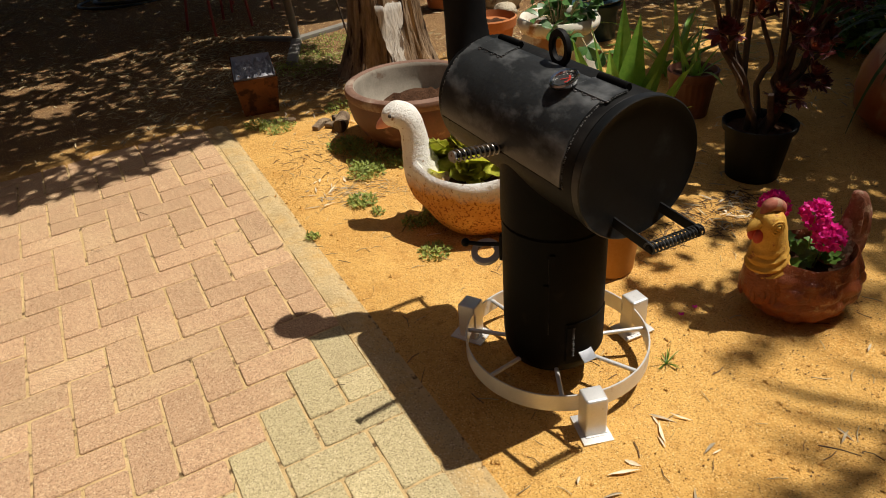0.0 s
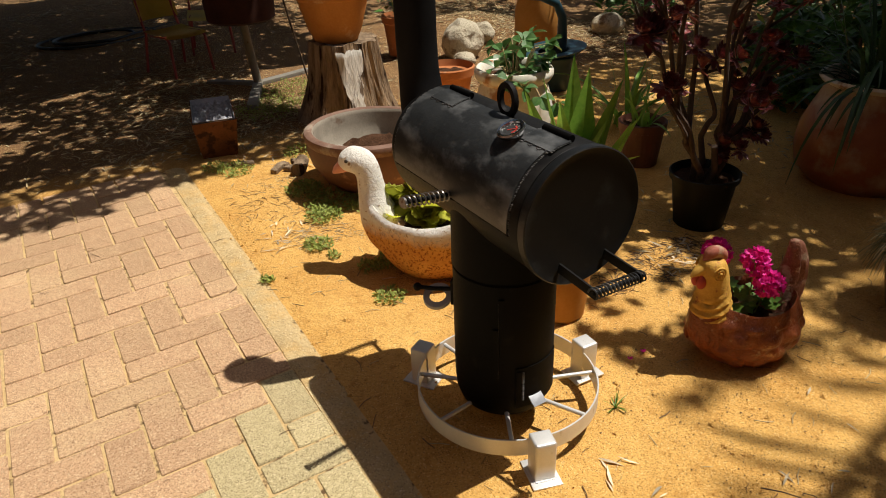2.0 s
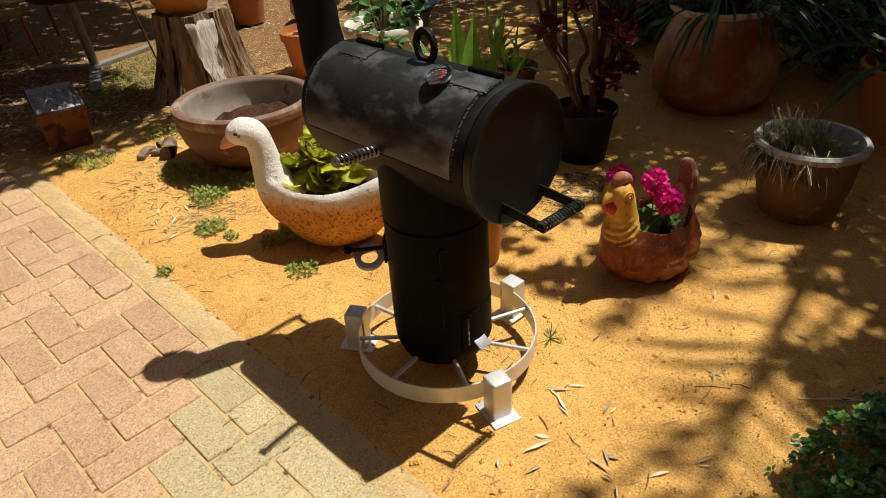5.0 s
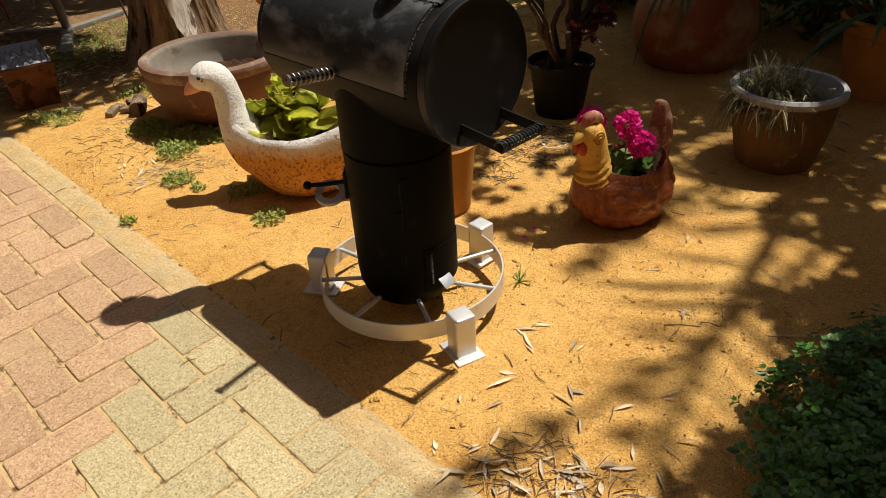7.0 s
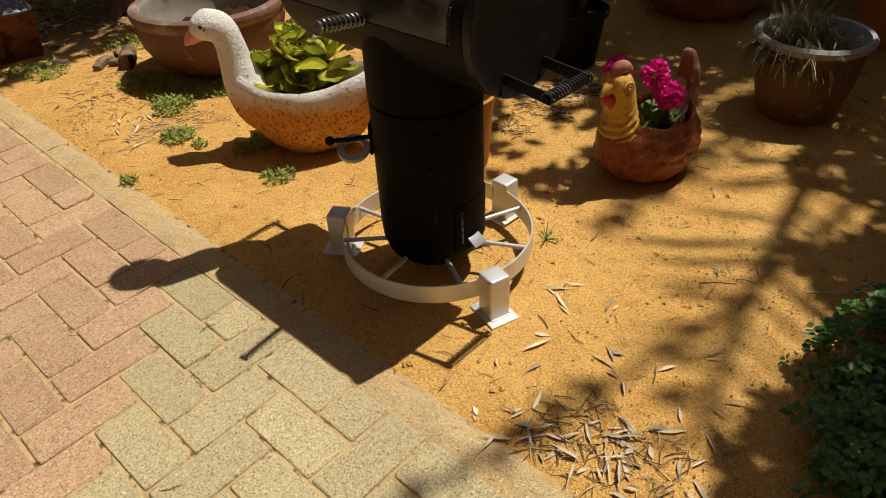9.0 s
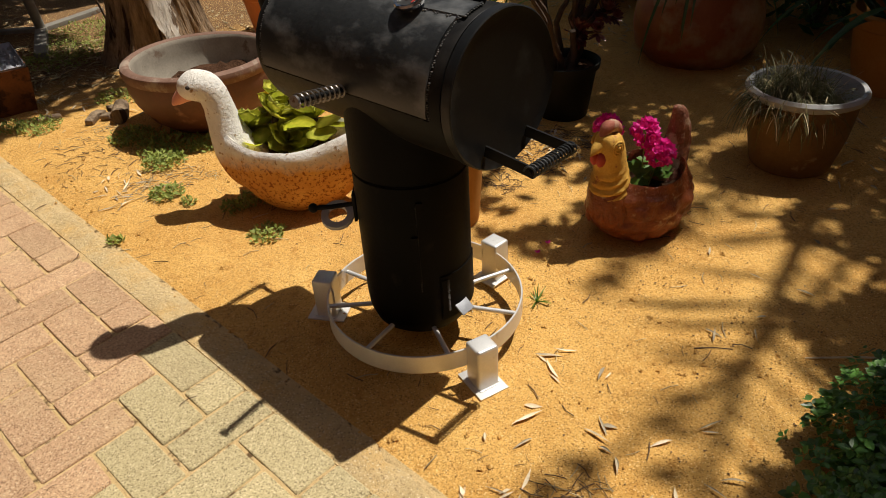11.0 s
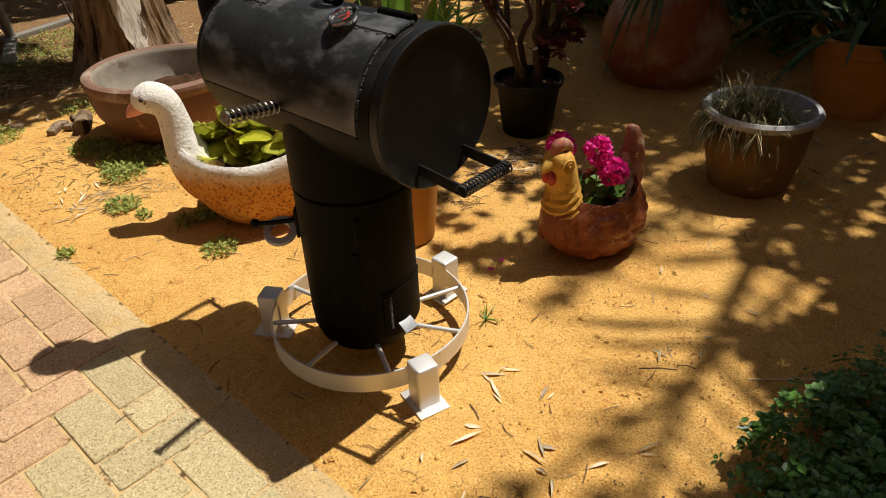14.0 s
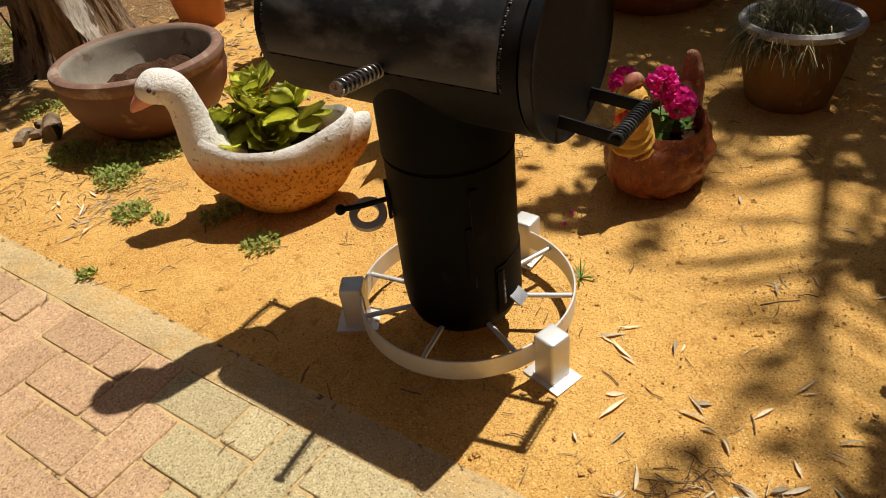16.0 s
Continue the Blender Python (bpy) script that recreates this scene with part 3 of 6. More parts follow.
h = spring_handle("door_handle", (0.520, D1 + 0.075, 0.648), (0.664, D1 + 0.075, 0.648), 0.0125, 0.0021, 12, "black rod handle wound with a spring", BLACK)
# flue with a hinged rain flap, open
bm = tube([(0.560, -0.20, 0.765), (0.560, -0.170, 0.79), (0.559, -0.145, 0.84), (0.558, -0.135, 0.92), (0.558, -0.13, 1.0), (0.558, -0.13, 1.26)], [0.075, 0.070, 0.061, 0.055, 0.055, 0.055], 32)
flue = sm("flue", bm, SOOT, "black steel chimney flue")
sm("elbow_weld", beads([Vector((0.560 + 0.073 * math.cos(a), -0.186 + 0.006 * math.sin(a), 0.78 + 0.071 * math.sin(a))) for a in (2 * math.pi * i / 50 for i in range(50))], 0.003, seed=4), WELD, parent=flue)
bm = lathe([(0, 0.004), (0.058, 0.001), (0.078, -0.004), (0.078, -0.008), (0.058, -0.004), (0, 0)], 32)
bm.transform(Matrix.Translation((0.552, -0.085, 1.385)) @ pose(0, 0, 0, 28, 0, 0))
sm("rain_flap", bm, SOOT, "round hinged rain flap, open", flue)
sm("flap_hinge", tube([(0.556, -0.120, 1.245), (0.556, -0.122, 1.32), (0.554, -0.110, 1.375)], [0.020, 0.018, 0.014], 10), SOOT, parent=flue)
sm("flap_weight", tube([(0.546, -0.068, 1.395), (0.536, -0.072, 1.44), (0.526, -0.074, 1.485)], [0.016, 0.013, 0.008], 10), SOOT, parent=flue)
# air valve on the upright: bracket, ring plate, lever with a knob
va = 132
vp = on_pipe(va, 0.365, PR)
out = Vector((math.cos(radians(va)), math.sin(radians(va)), 0))
sidev = Vector((-out.y, out.x, 0))
vm = Matrix((( out.x, sidev.x, 0, vp.x), (out.y, sidev.y, 0, vp.y), (0, 0, 1, vp.z), (0, 0, 0, 1)))
valve = sm("air_valve", box(0.008, 0.045, 0.075, vm @ pose(0.004, 0, 0.02), 0.002), SOOT, "black air valve bracket", upright)
bm = bmesh.new()
rv = []
for i in range(32):
    a = 2 * math.pi * i / 32
    rv.append([bm.verts.new(vm @ Vector((0.052 + r * math.cos(a), 0.90 * r * math.sin(a), z - 0.43 * r * math.sin(a)))) for r, z in ((0.024, -0.014), (0.041, -0.014), (0.041, -0.006), (0.024, -0.006))])
for i in range(32):
    a, b = rv[i], rv[(i + 1) % 32]
    for k in range(4):
        bm.faces.new((a[k], b[k], b[(k + 1) % 4], a[(k + 1) % 4]))
# paler material on the ring stands in for sun the drum blocks
sm("valve_ring", bm, LICHEN, "dusty steel ring, toned pale as if sunlit", upright)
lever = sm("valve_lever", tube([vm @ Vector((0.008, 0.012, 0.028)), vm @ Vector((0.06, 0.010, 0.020)), vm @ Vector((0.105, 0.006, 0.016))], 0.006, 10), SOOT, parent=upright)
bm = bmesh.new()
bmesh.ops.create_uvsphere(bm, u_segments=14, v_segments=10, radius=0.012, matrix=Matrix.Translation(vm @ Vector((0.108, 0.006, 0.016))))
sm("valve_knob", bm, SOOT, parent=upright)

# ring stand
RX, RY, RR = 0.594, -0.511, 0.259
bm = bmesh.new()
ring = []
for i in range(80):
    a = 2 * math.pi * i / 80
    ring.append([bm.verts.new((RX + r * math.cos(a), RY + r * math.sin(a), z + 0.0015 * math.sin(3 * a))) for r, z in ((RR, 0.058), (RR, 0.109), (RR - 0.001, 0.110), (RR - 0.004, 0.110), (RR - 0.005, 0.109), (RR - 0.005, 0.058))])
for i in range(80):
    a, b = ring[i], ring[(i + 1) % 80]
    for k in range(6):
        bm.faces.new((a[k], b[k], b[(k + 1) % 6], a[(k + 1) % 6]))
sm("stand_ring", bm, SILVER, "silver painted flat steel ring")
for a in (-106.5, -2, 121.5):
    c, s = math.cos(radians(a)), math.sin(radians(a))
    at = pose(RX + (RR + 0.020) * c, RY + (RR + 0.020) * s, 0, 0, 0, a)
    foot = sm("foot", box(0.056, 0.058, 0.122, at @ pose(0, 0, 0.068), 0.007, seg=3), SILVER, "silver painted box-section foot")
    sm("base_plate", box(0.105, 0.08, 0.005, at @ pose(0.0, 0, 0.0065), 0.001), SILVER, parent=foot)
    q = [at @ Vector((sx * 0.030, sy, 0.010)) for sx in (-1, 1) for sy in (x * 0.0045 - 0.025 for x in range(12))]
    q += [at @ Vector((sx, sy * 0.031, 0.010)) for sy in (-1, 1) for sx in (x * 0.0045 - 0.025 for x in range(12))]
    sm("foot_weld", beads(q, 0.0032, seed=int(a) + 200), SILVER, parent=foot)
    sm("ring_weld", beads([at @ Vector((-0.027, sy * 0.022, 0.055 + i * 0.005)) for sy in (1,) for i in range(10)], 0.0028, seed=int(a) + 300), SILVER, parent=foot)
for a in (-171, -122, -68, -24, 30, 70, 104, 140):
    c, s = math.cos(radians(a)), math.sin(radians(a))
    sm("spoke", tube([(SX + 0.10 * c, SY + 0.10 * s, 0.088), (RX + 0.254 * c, RY + 0.254 * s, 0.092)], 0.0062, 10), SILVER, "silver round bar spoke")

# ---- plants: shared pieces ----
def blades(plant, n, rule, material=None):
    """n strap leaves, each a part of the plant; rule(i) gives the arguments of blade_into."""
    for i in range(n):
        bm = bmesh.new()
        blade_into(bm, *rule(i))
        part("leaf", bm, material, plant)


def leaf_into(bm, m, length, width, curve=0.2, fold=0.15, rows=4, tip=1.0, belly=0.45, thick=0.0):
    """A leaf along +x of m, bent up by curve, folded along the midrib."""
    prev = None
    for i in range(rows + 1):
        t = i / rows
        w = width * 0.5 * (math.sin(math.pi * min(1.0, t ** (0.7 if belly < 0.5 else 1.4) * 0.97 + 0.03)) ** 0.8 if tip else 1 - t) + 0.0004
        x, z = length * t * (1 - 0.15 * abs(curve) * t), length * curve * t * t
        row = [bm.verts.new(m @ Vector((x, s * w, z + abs(s) * fold * w))) for s in (-1, 0, 1)]
        if prev:
            for k in range(2):
                bm.faces.new((prev[k], prev[k + 1], row[k + 1], row[k]))
        prev = row


def blade_into(bm, base, az, length, width, rise, droop, rows=7):
    """A strap leaf that rises from base and arches over."""
    p, d = Vector(base), Vector((math.cos(az) * math.cos(rise), math.sin(az) * math.cos(rise), math.sin(rise)))
    side = Vector((-math.sin(az), math.cos(az), 0))
    prev = None
    for i in range(rows + 1):
        t = i / rows
        w = width * 0.5 * (0.55 + 1.1 * t - 1.62 * t * t) + 0.0006
        row = [bm.verts.new(p - side * w), bm.verts.new(p - Vector((0, 0, 1)) * w * 0.35), bm.verts.new(p + side * w)]
        if prev:
            for k in range(2):
                bm.faces.new((prev[k], prev[k + 1], row[k + 1], row[k]))
        prev = row
        p = p + d * (length / rows)
        d = (d - Vector((0, 0, droop / rows))).normalized()


def floret_into(bm, centre, r, n, rr):
    for _ in range(n):
        d = Vector((rr.gauss(0, 1), rr.gauss(0, 1), rr.gauss(0.35, 0.9))).normalized()
        p = Vector(centre) + d * r * rr.uniform(0.55, 1.0)
        m = Matrix.Translation(p) @ d.to_track_quat("Z", "Y").to_matrix().to_4x4() @ Matrix.Rotation(rr.uniform(0, 6.3), 4, "Z")
        for k in range(4):
            leaf_into(bm, m @ Matrix.Rotation(k * 1.57, 4, "Z") @ Matrix.Rotation(-0.5, 4, "Y"), 0.019, 0.018, 0.3, 0.2, 2)


def soil_disc(r, z, seed, amp=0.008, sx=1.0, sy=1.0):
    bm = bmesh.new()
    rings = [[bm.verts.new((0, 0, z + amp))]]
    for k in range(1, 9):
        rings.append([bm.verts.new((sx * r * k / 8 * math.cos(a), sy * r * k / 8 * math.sin(a), z + amp * 1.6 * noise.noise((k * 0.7 * math.cos(a) + seed, k * 0.7 * math.sin(a), seed)))) for a in (2 * math.pi * i / 28 for i in range(28))])
    for a, b in zip(rings, rings[1:]):
        for i in range(28):
            j = (i + 1) % 28
            bm.faces.new((a[0], b[i], b[j]) if len(a) == 1 else (a[i], b[i], b[j], a[j]))
    return bm


def turned_pot(name, label, m, profile, material, cat="pot", soil=None, wob=0.01, seg=44, seed=1.0, inner=None, group=""):
    """A turned pot with a rim of its own and soil in it."""
    ob = thing(name, label, cat, group, m)
    part("body", lathe(profile, seg, wob=wob, seed=seed), material, ob)
    if inner:
        part("rim", lathe(inner[0], seg, wob=wob, seed=seed), inner[1], ob, inner[2])
    if soil:
        part("soil", soil_disc(soil[0], soil[1], seed), SOIL, ob, "dark crumbly soil")
    return ob


# ---- goose planter ----
def bird_bowl(bm, a, b, h, rim, z0, floor, nu=44, nv=9, bumps=0.0, seed=0.0, pinch=0.0, dip=0.0, mouth=1.0):
    """An egg-shaped bowl: outside, rolled rim, inside. Local +x is the breast."""
    rows = []
    out = [(0.34 + 0.66 * math.sin(math.pi / 2 * (i / nv) ** 0.75), h * (i / nv) ** 1.25) for i in range(nv + 1)]
    if mouth < 1.0:
        top = 0.5 + 0.5 * (1 - mouth)
        out = [(0.52 + 0.48 * math.sin(math.pi * (0.09 + (top + 0.06) * i / nv)), h * (i / nv) ** 1.1) for i in range(nv + 1)]
        mouth = out[-1][0]
    prof = out + [(mouth * (1.0 - rim * k), h + dz) for k, dz in ((0.15, rim * 0.12), (0.5, rim * 0.17), (0.9, rim * 0.06), (1.0, -0.02), (1.15, floor - h))]
    for k, (r, z) in enumerate(prof):
        row = []
        for i in range(nu):
            th = 2 * math.pi * i / nu
            cx, sy_ = math.cos(th), math.sin(th)
            rr_ = r * (1 + (bumps * noise.noise((cx * 3.2 + seed, sy_ * 3.2, z * 22)) if k <= nv else 0))
            lift = dip * (cx * cx) * (z / h) if z > 0 else 0
            row.append(bm.verts.new((a * rr_ * cx, b * rr_ * sy_ * (1 - pinch * max(0, -cx)), z0 + z + lift)))
        rows.append(row)
    bm.faces.new(rows[0][::-1])
    for p, q in zip(rows, rows[1:]):
        for i in range(nu):
            bm.faces.new((p[i], p[(i + 1) % nu], q[(i + 1) % nu], q[i]))
    bm.faces.new(rows[-1])


def set_slot(bm, start, slot):
    bm.faces.ensure_lookup_table()
    for f in bm.faces[start:]:
        f.material_index = slot


bm = bmesh.new()
bird_bowl(bm, 0.245, 0.160, 0.235, 0.17, 0.0, 0.16, nu=72, nv=14, bumps=0.02, seed=3.0, pinch=0.35, dip=0.03)
# neck and head in one swept form
swept([(0.08, 0, 0.10), (0.135, 0, 0.125), (0.180, 0, 0.17), (0.208, 0, 0.225), (0.222, 0, 0.28), (0.231, 0, 0.33), (0.238, 0, 0.38), (0.248, 0, 0.417), (0.268, 0, 0.440), (0.294, 0, 0.444), (0.320, 0, 0.434), (0.338, 0, 0.420), (0.346, 0, 0.411)],
     [0.05, 0.075, 0.084, 0.076, 0.064, 0.054, 0.049, 0.049, 0.053, 0.053, 0.044, 0.029, 0.012], 32, bm)
n0 = len(bm.faces)
# tail, turned up
tube([(-0.17, 0, 0.15), (-0.215, 0, 0.195), (-0.245, 0, 0.23), (-0.268, 0, 0.258), (-0.28, 0, 0.272)], [0.06, 0.058, 0.044, 0.028, 0.008], 16, bm)
n0 = len(bm.faces)
tube([(0.322, 0, 0.427), (0.350, 0, 0.414), (0.374, 0, 0.398), (0.390, 0, 0.384)], [0.030, 0.025, 0.017, 0.006], 14, bm)
set_slot(bm, n0, 1)
n0 = len(bm.faces)
for s in (-1, 1):
    bmesh.ops.create_icosphere(bm, subdivisions=2, radius=0.0085, matrix=Matrix.Translation((0.302, s * 0.048, 0.455)))
set_slot(bm, n0, 2)
bm.verts.ensure_lookup_table()
for v in bm.verts:
    k = noise.noise(v.co * 28) * 0.0035 + noise.noise(v.co * 9) * 0.004
    v.co += v.co.normalized() * k
goose_at = pose(0.800, 0.290, -0.004, 0, 0, 130.5)
goose = single("goose_planter", bm, [GOOSE, BEAK, EYE], "white-painted concrete goose planter with flaking ochre underside", "planter", m=goose_at, angle=60)
part("soil", soil_disc(1.0, 0.20, 4.0, 0.012, 0.196, 0.125), SOIL, goose, "dark soil")

# lime green rosettes in the goose
def spoon_into(bm, length, width, cup=0.5, rows=6, curl=0.35, point=0.10):
    """A fleshy spoon-shaped leaf along +x, cupped across and curling up at the tip."""
    prev = None
    for i in range(rows + 1):
        t = i / rows
        w = width * 0.5 * (0.30 + 0.70 * math.sin(math.pi * 0.5 * min(1.0, t / 0.68))) * (1.0 if t < 0.68 else math.sqrt(max(0.0, 1 - ((t - 0.68) / 0.33) ** 2)))
        x, z = length * (t + point * max(0, t - 0.9)), length * curl * t * t
        row = [bm.verts.new((x - 0.10 * length * t * abs(s) ** 2, s * w, z + cup * w * s * s)) for s in (-1, -0.5, 0, 0.5, 1)]
        if prev:
            for k in range(4):
                bm.faces.new((prev[k], prev[k + 1], row[k + 1], row[k]))
        prev = row


def spoon_data(name, material, *a, thick=0.0025, **k):
    bm = bmesh.new()
    spoon_into(bm, *a, **k)
    if thick:
        bmesh.ops.solidify(bm, geom=bm.faces[:], thickness=thick)
    ob = finish(bm, name, material, None, 70)
    me = ob.data
    bpy.data.objects.remove(ob)
    return me


succ = thing("succulent", "lime green rosette succulents growing in the goose planter", "plant", m=goose_at @ pose(0, 0, 0.2))
leaf_data = [spoon_data("leaf", SUCC, 0.094, w * 1.25, c, 6, u) for w, c, u in ((0.056, 0.16, 0.14), (0.050, 0.24, 0.22), (0.060, 0.12, 0.08))]
rr = random.Random(7)
back_turn = goose_at.to_3x3().inverted().to_4x4()
spots = ((0.712, 0.440, 0.105, 0.86, 30, 6), (0.893, 0.296, 0.115, 1.06, 34, -6), (0.880, 0.430, 0.155, 0.95, 8, 14), (0.795, 0.385, 0.135, 0.80, 26, 0), (0.800, 0.330, 0.062, 0.78, 44, -12))
for wx, wy, wz, sc, tx, ty in spots:
    at_ = goose_at.inverted() @ Vector((wx, wy, 0))
    cx, cy, cz = at_.x, at_.y, wz - 0.03
    head = Matrix.Translation((cx, cy, cz)) @ back_turn @ pose(0, 0, 0, tx, ty, rr.uniform(0, 360))
    part("stem", tube([(cx * 0.8, cy * 0.7, -0.02), (cx * 0.95, cy * 0.9, cz * 0.5), (cx, cy, cz)], [0.012, 0.012, 0.014], 8), BRANCH, succ)
    for i in range(25):
        t = min(1.0, i / 19)
        ob = new("leaf", leaf_data[rr.randint(0, 2)])
        ob.parent = succ
        el = 80 - 68 * t ** 0.7 if i < 19 else rr.uniform(-45, 10)
        down = 0.0 if i < 19 else rr.uniform(0.01, 0.05)
        ob.matrix_basis = head @ Matrix.Rotation(i * 2.39996 + rr.uniform(-.12, .12), 4, "Z") @ Matrix.Translation((0.007, 0, 0.010 * (1 - t) - down)) @ Matrix.Rotation(-radians(el), 4, "Y") @ Matrix.Rotation(rr.uniform(-.2, .2), 4, "X") @ Matrix.Scale(sc * 1.22 * (0.50 + 0.52 * t ** 0.6) * rr.uniform(0.9, 1.1), 4)

# ---- hen planter ----
bm = bmesh.new()
bird_bowl(bm, 0.178, 0.146, 0.185, 0.13, 0.0, 0.13, nu=110, nv=26, bumps=0.05, seed=9.0, dip=0.02, mouth=0.8)
# rows of rounded feather bumps worked into the bowl
for v in bm.verts:
    x, y, z = v.co
    k = (x / 0.172) ** 2 + (y / 0.138) ** 2
    if k > 0.35 and 0.02 < z < 0.175:
        row = z / 0.052
        a = math.atan2(y / 0.138, x / 0.172) * 11 / (2 * math.pi) + (int(row) % 2) * 0.5 + 0.15 * noise.noise((x * 9, y * 9, z * 9))
        lump = 0.013 * max(0.0, math.sin(math.pi * (a % 1.0))) ** 0.8 * math.sin(math.pi * (row % 1.0)) ** 0.7 - 0.004
        n = Vector((x / 0.172 ** 2, y / 0.138 ** 2, 0)).normalized()
        v.co += n * lump
hen_at = pose(1.383, -0.693, -0.004, 0, 0, 168) @ Matrix.Scale(0.975, 4)
hen = thing("hen_planter", "painted terracotta hen planter with yellow head and red comb", "planter", m=hen_at)


def hen_part(name, bm, material, label="", parent=None):
    """Roughen the clay a little and hang the piece on the hen."""
    for v in bm.verts:
        v.co += v.co.normalized() * (noise.noise(v.co * 40) * 0.003 + noise.noise(v.co * 14) * 0.004)
    return part(name, bm, material, parent or hen, label, 60)


hen_part("bowl", bm, HEN, "glazed orange-brown feathered bowl")
# tail fan, flattened and ridged
bm = swept([(-0.10, 0, 0.12), (-0.135, 0, 0.19), (-0.152, 0, 0.26), (-0.150, 0, 0.325), (-0.136, 0, 0.365), (-0.118, 0, 0.384)], [0.055, 0.060, 0.050, 0.037, 0.024, 0.007], 24)
for v in bm.verts:
    if v.co.z > 0.17:
        v.co.y *= 0.72 + 0.10 * math.sin(v.co.x * 260)
hen_part("tail", bm, HEN_TAIL, "upright mottled brown tail")
neck = hen_part("neck", swept([(0.06, 0, 0.06), (0.105, 0, 0.085), (0.132, 0, 0.125), (0.144, 0, 0.165), (0.148, 0, 0.205)], [0.04, 0.066, 0.076, 0.070, 0.056], 36), HEN)
for i in range(9):
    a = radians(-92 + 23 * i)
    b_ = Vector((0.138 + 0.064 * math.cos(a), 0.064 * math.sin(a), 0.182))
    e_ = Vector((0.132 + 0.069 * math.cos(a), 0.069 * math.sin(a), 0.096 - 0.016 * (i % 2)))
    hen_part("feather", swept([b_, b_.lerp(e_, 0.35), b_.lerp(e_, 0.75) + Vector((math.cos(a), math.sin(a), 0)) * 0.004, e_], [0.006, 0.010, 0.010, 0.003], 10, cuts=3), HEN, "", neck)
bm = swept([(0.144, 0, 0.172), (0.147, 0, 0.198), (0.148, 0, 0.235), (0.152, 0, 0.280), (0.160, 0, 0.325), (0.171, 0, 0.356), (0.180, 0, 0.378), (0.178, 0, 0.392)], [0.060, 0.062, 0.056, 0.049, 0.046, 0.043, 0.031, 0.010], 30)
for v in bm.verts:
    a = math.atan2(v.co.y, v.co.x - 0.148)
    if v.co.z < 0.30:
        fold = math.sin((v.co.z + 0.016 * math.cos(a)) * 2 * math.pi / 0.026) * 0.0042 * min(1, (0.30 - v.co.z) / 0.05)
        v.co.xy += Vector((math.cos(a), math.sin(a))) * fold
head = hen_part("head", bm, HEN_YELLOW, "worn yellow head and neck")
hen_part("beak", swept([(0.205, 0, 0.352), (0.225, 0, 0.343), (0.240, 0, 0.330)], [0.020, 0.013, 0.003], 12), HEN_YELLOW, "", head)
for s in (-1, 1):
    bm = bmesh.new()
    for r in (0.020, 0.013):
        tube([Vector((0.172 + r * math.cos(a), s * (0.044 - 0.10 * abs(r - 0.012)), 0.350 + r * math.sin(a))) for a in (2 * math.pi * i / 18 for i in range(19))], 0.0034, 6, bm)
    bmesh.ops.create_icosphere(bm, subdivisions=2, radius=0.008, matrix=Matrix.Translation((0.172, s * 0.042, 0.350)))
    hen_part("eye", bm, HEN_YELLOW, "", head)
    bm = bmesh.new()
    bmesh.ops.create_icosphere(bm, subdivisions=2, radius=1.0, matrix=Matrix.Translation((0.208, s * 0.013, 0.312)) @ Matrix.Diagonal((0.017, 0.012, 0.024, 1)))
    hen_part("wattle", bm, WATTLE, "red wattle", head)
hen_part("comb", swept([(0.198, 0, 0.378), (0.182, 0, 0.400), (0.160, 0, 0.404), (0.138, 0, 0.388), (0.128, 0, 0.368)], [0.010, 0.019, 0.020, 0.017, 0.008], 14), HEN_RED, "faded red comb", head)
part("soil", soil_disc(1.0, 0.155, 6.0, 0.008, 0.138, 0.108), SOIL, hen, "dark soil")
ger = thing("geranium", "magenta flowering geranium with small scalloped leaves", "plant", m=hen_at @ pose(0, 0, 0.155))
rr = random.Random(3)
for x, y, z, r in ((0.095, -0.075, 0.195, 0.046), (-0.005, -0.01, 0.175, 0.046), (-0.018, 0.045, 0.120, 0.044)):
    part("flower_stem", tube([(x * 0.5, y * 0.5, 0), (x * 0.8, y * 0.8, z * 0.6), (x, y, z)], 0.0022, 6), WEED, ger)
    bm = bmesh.new()
    floret_into(bm, (x, y, z), r * 0.86, 64, rr)
    part("flower_head", bm, PETAL, ger, "magenta ball of petals")
for i in range(30):
    a, q = rr.uniform(0, 6.28), rr.uniform(0.02, 0.115)
    x, y, z = q * math.cos(a) - 0.02, 0.78 * q * math.sin(a), rr.uniform(0.012, 0.075)
    bm = bmesh.new()
    m0 = Matrix.Translation((x, y, z)) @ pose(0, 0, 0, rr.uniform(-35, 35), rr.uniform(-35, 35), rr.uniform(0, 360))
    for k in range(5):
        leaf_into(bm, m0 @ Matrix.Rotation(k * 1.05, 4, "Z"), 0.030, 0.028, 0.15, 0.2, 2)
    part("leaf", bm, LEAF, ger)

# ---- wide bowl ----
bowl = thing("bowl", "wide brown terracotta bowl with limed rim, part filled with soil", "planter", m=pose(1.005, 1.235, 0) @ Matrix.Diagonal((0.95, 0.95, 1.10, 1)))
part("body", lathe([(0, 0), (0.15, 0), (0.20, 0.012), (0.270, 0.06), (0.318, 0.13), (0.336, 0.19), (0.334, 0.235)], 64, wob=0.008, seed=2), TERRA_DARK, bowl)
part("rim", lathe([(0.332, 0.222), (0.343, 0.236), (0.347, 0.252), (0.342, 0.266), (0.328, 0.273), (0.312, 0.273), (0.302, 0.268)], 64, wob=0.008, seed=2), mat("worn_brown_rim", (0.15, 0.078, 0.052), (0.26, 0.155, 0.110), 7.0, 0.7, 0.4, 0, 14.0, (0.33, 0.25, 0.19), 0.56, 9.0, spec=0.3), bowl, "broad rounded brown rim, worn pale")
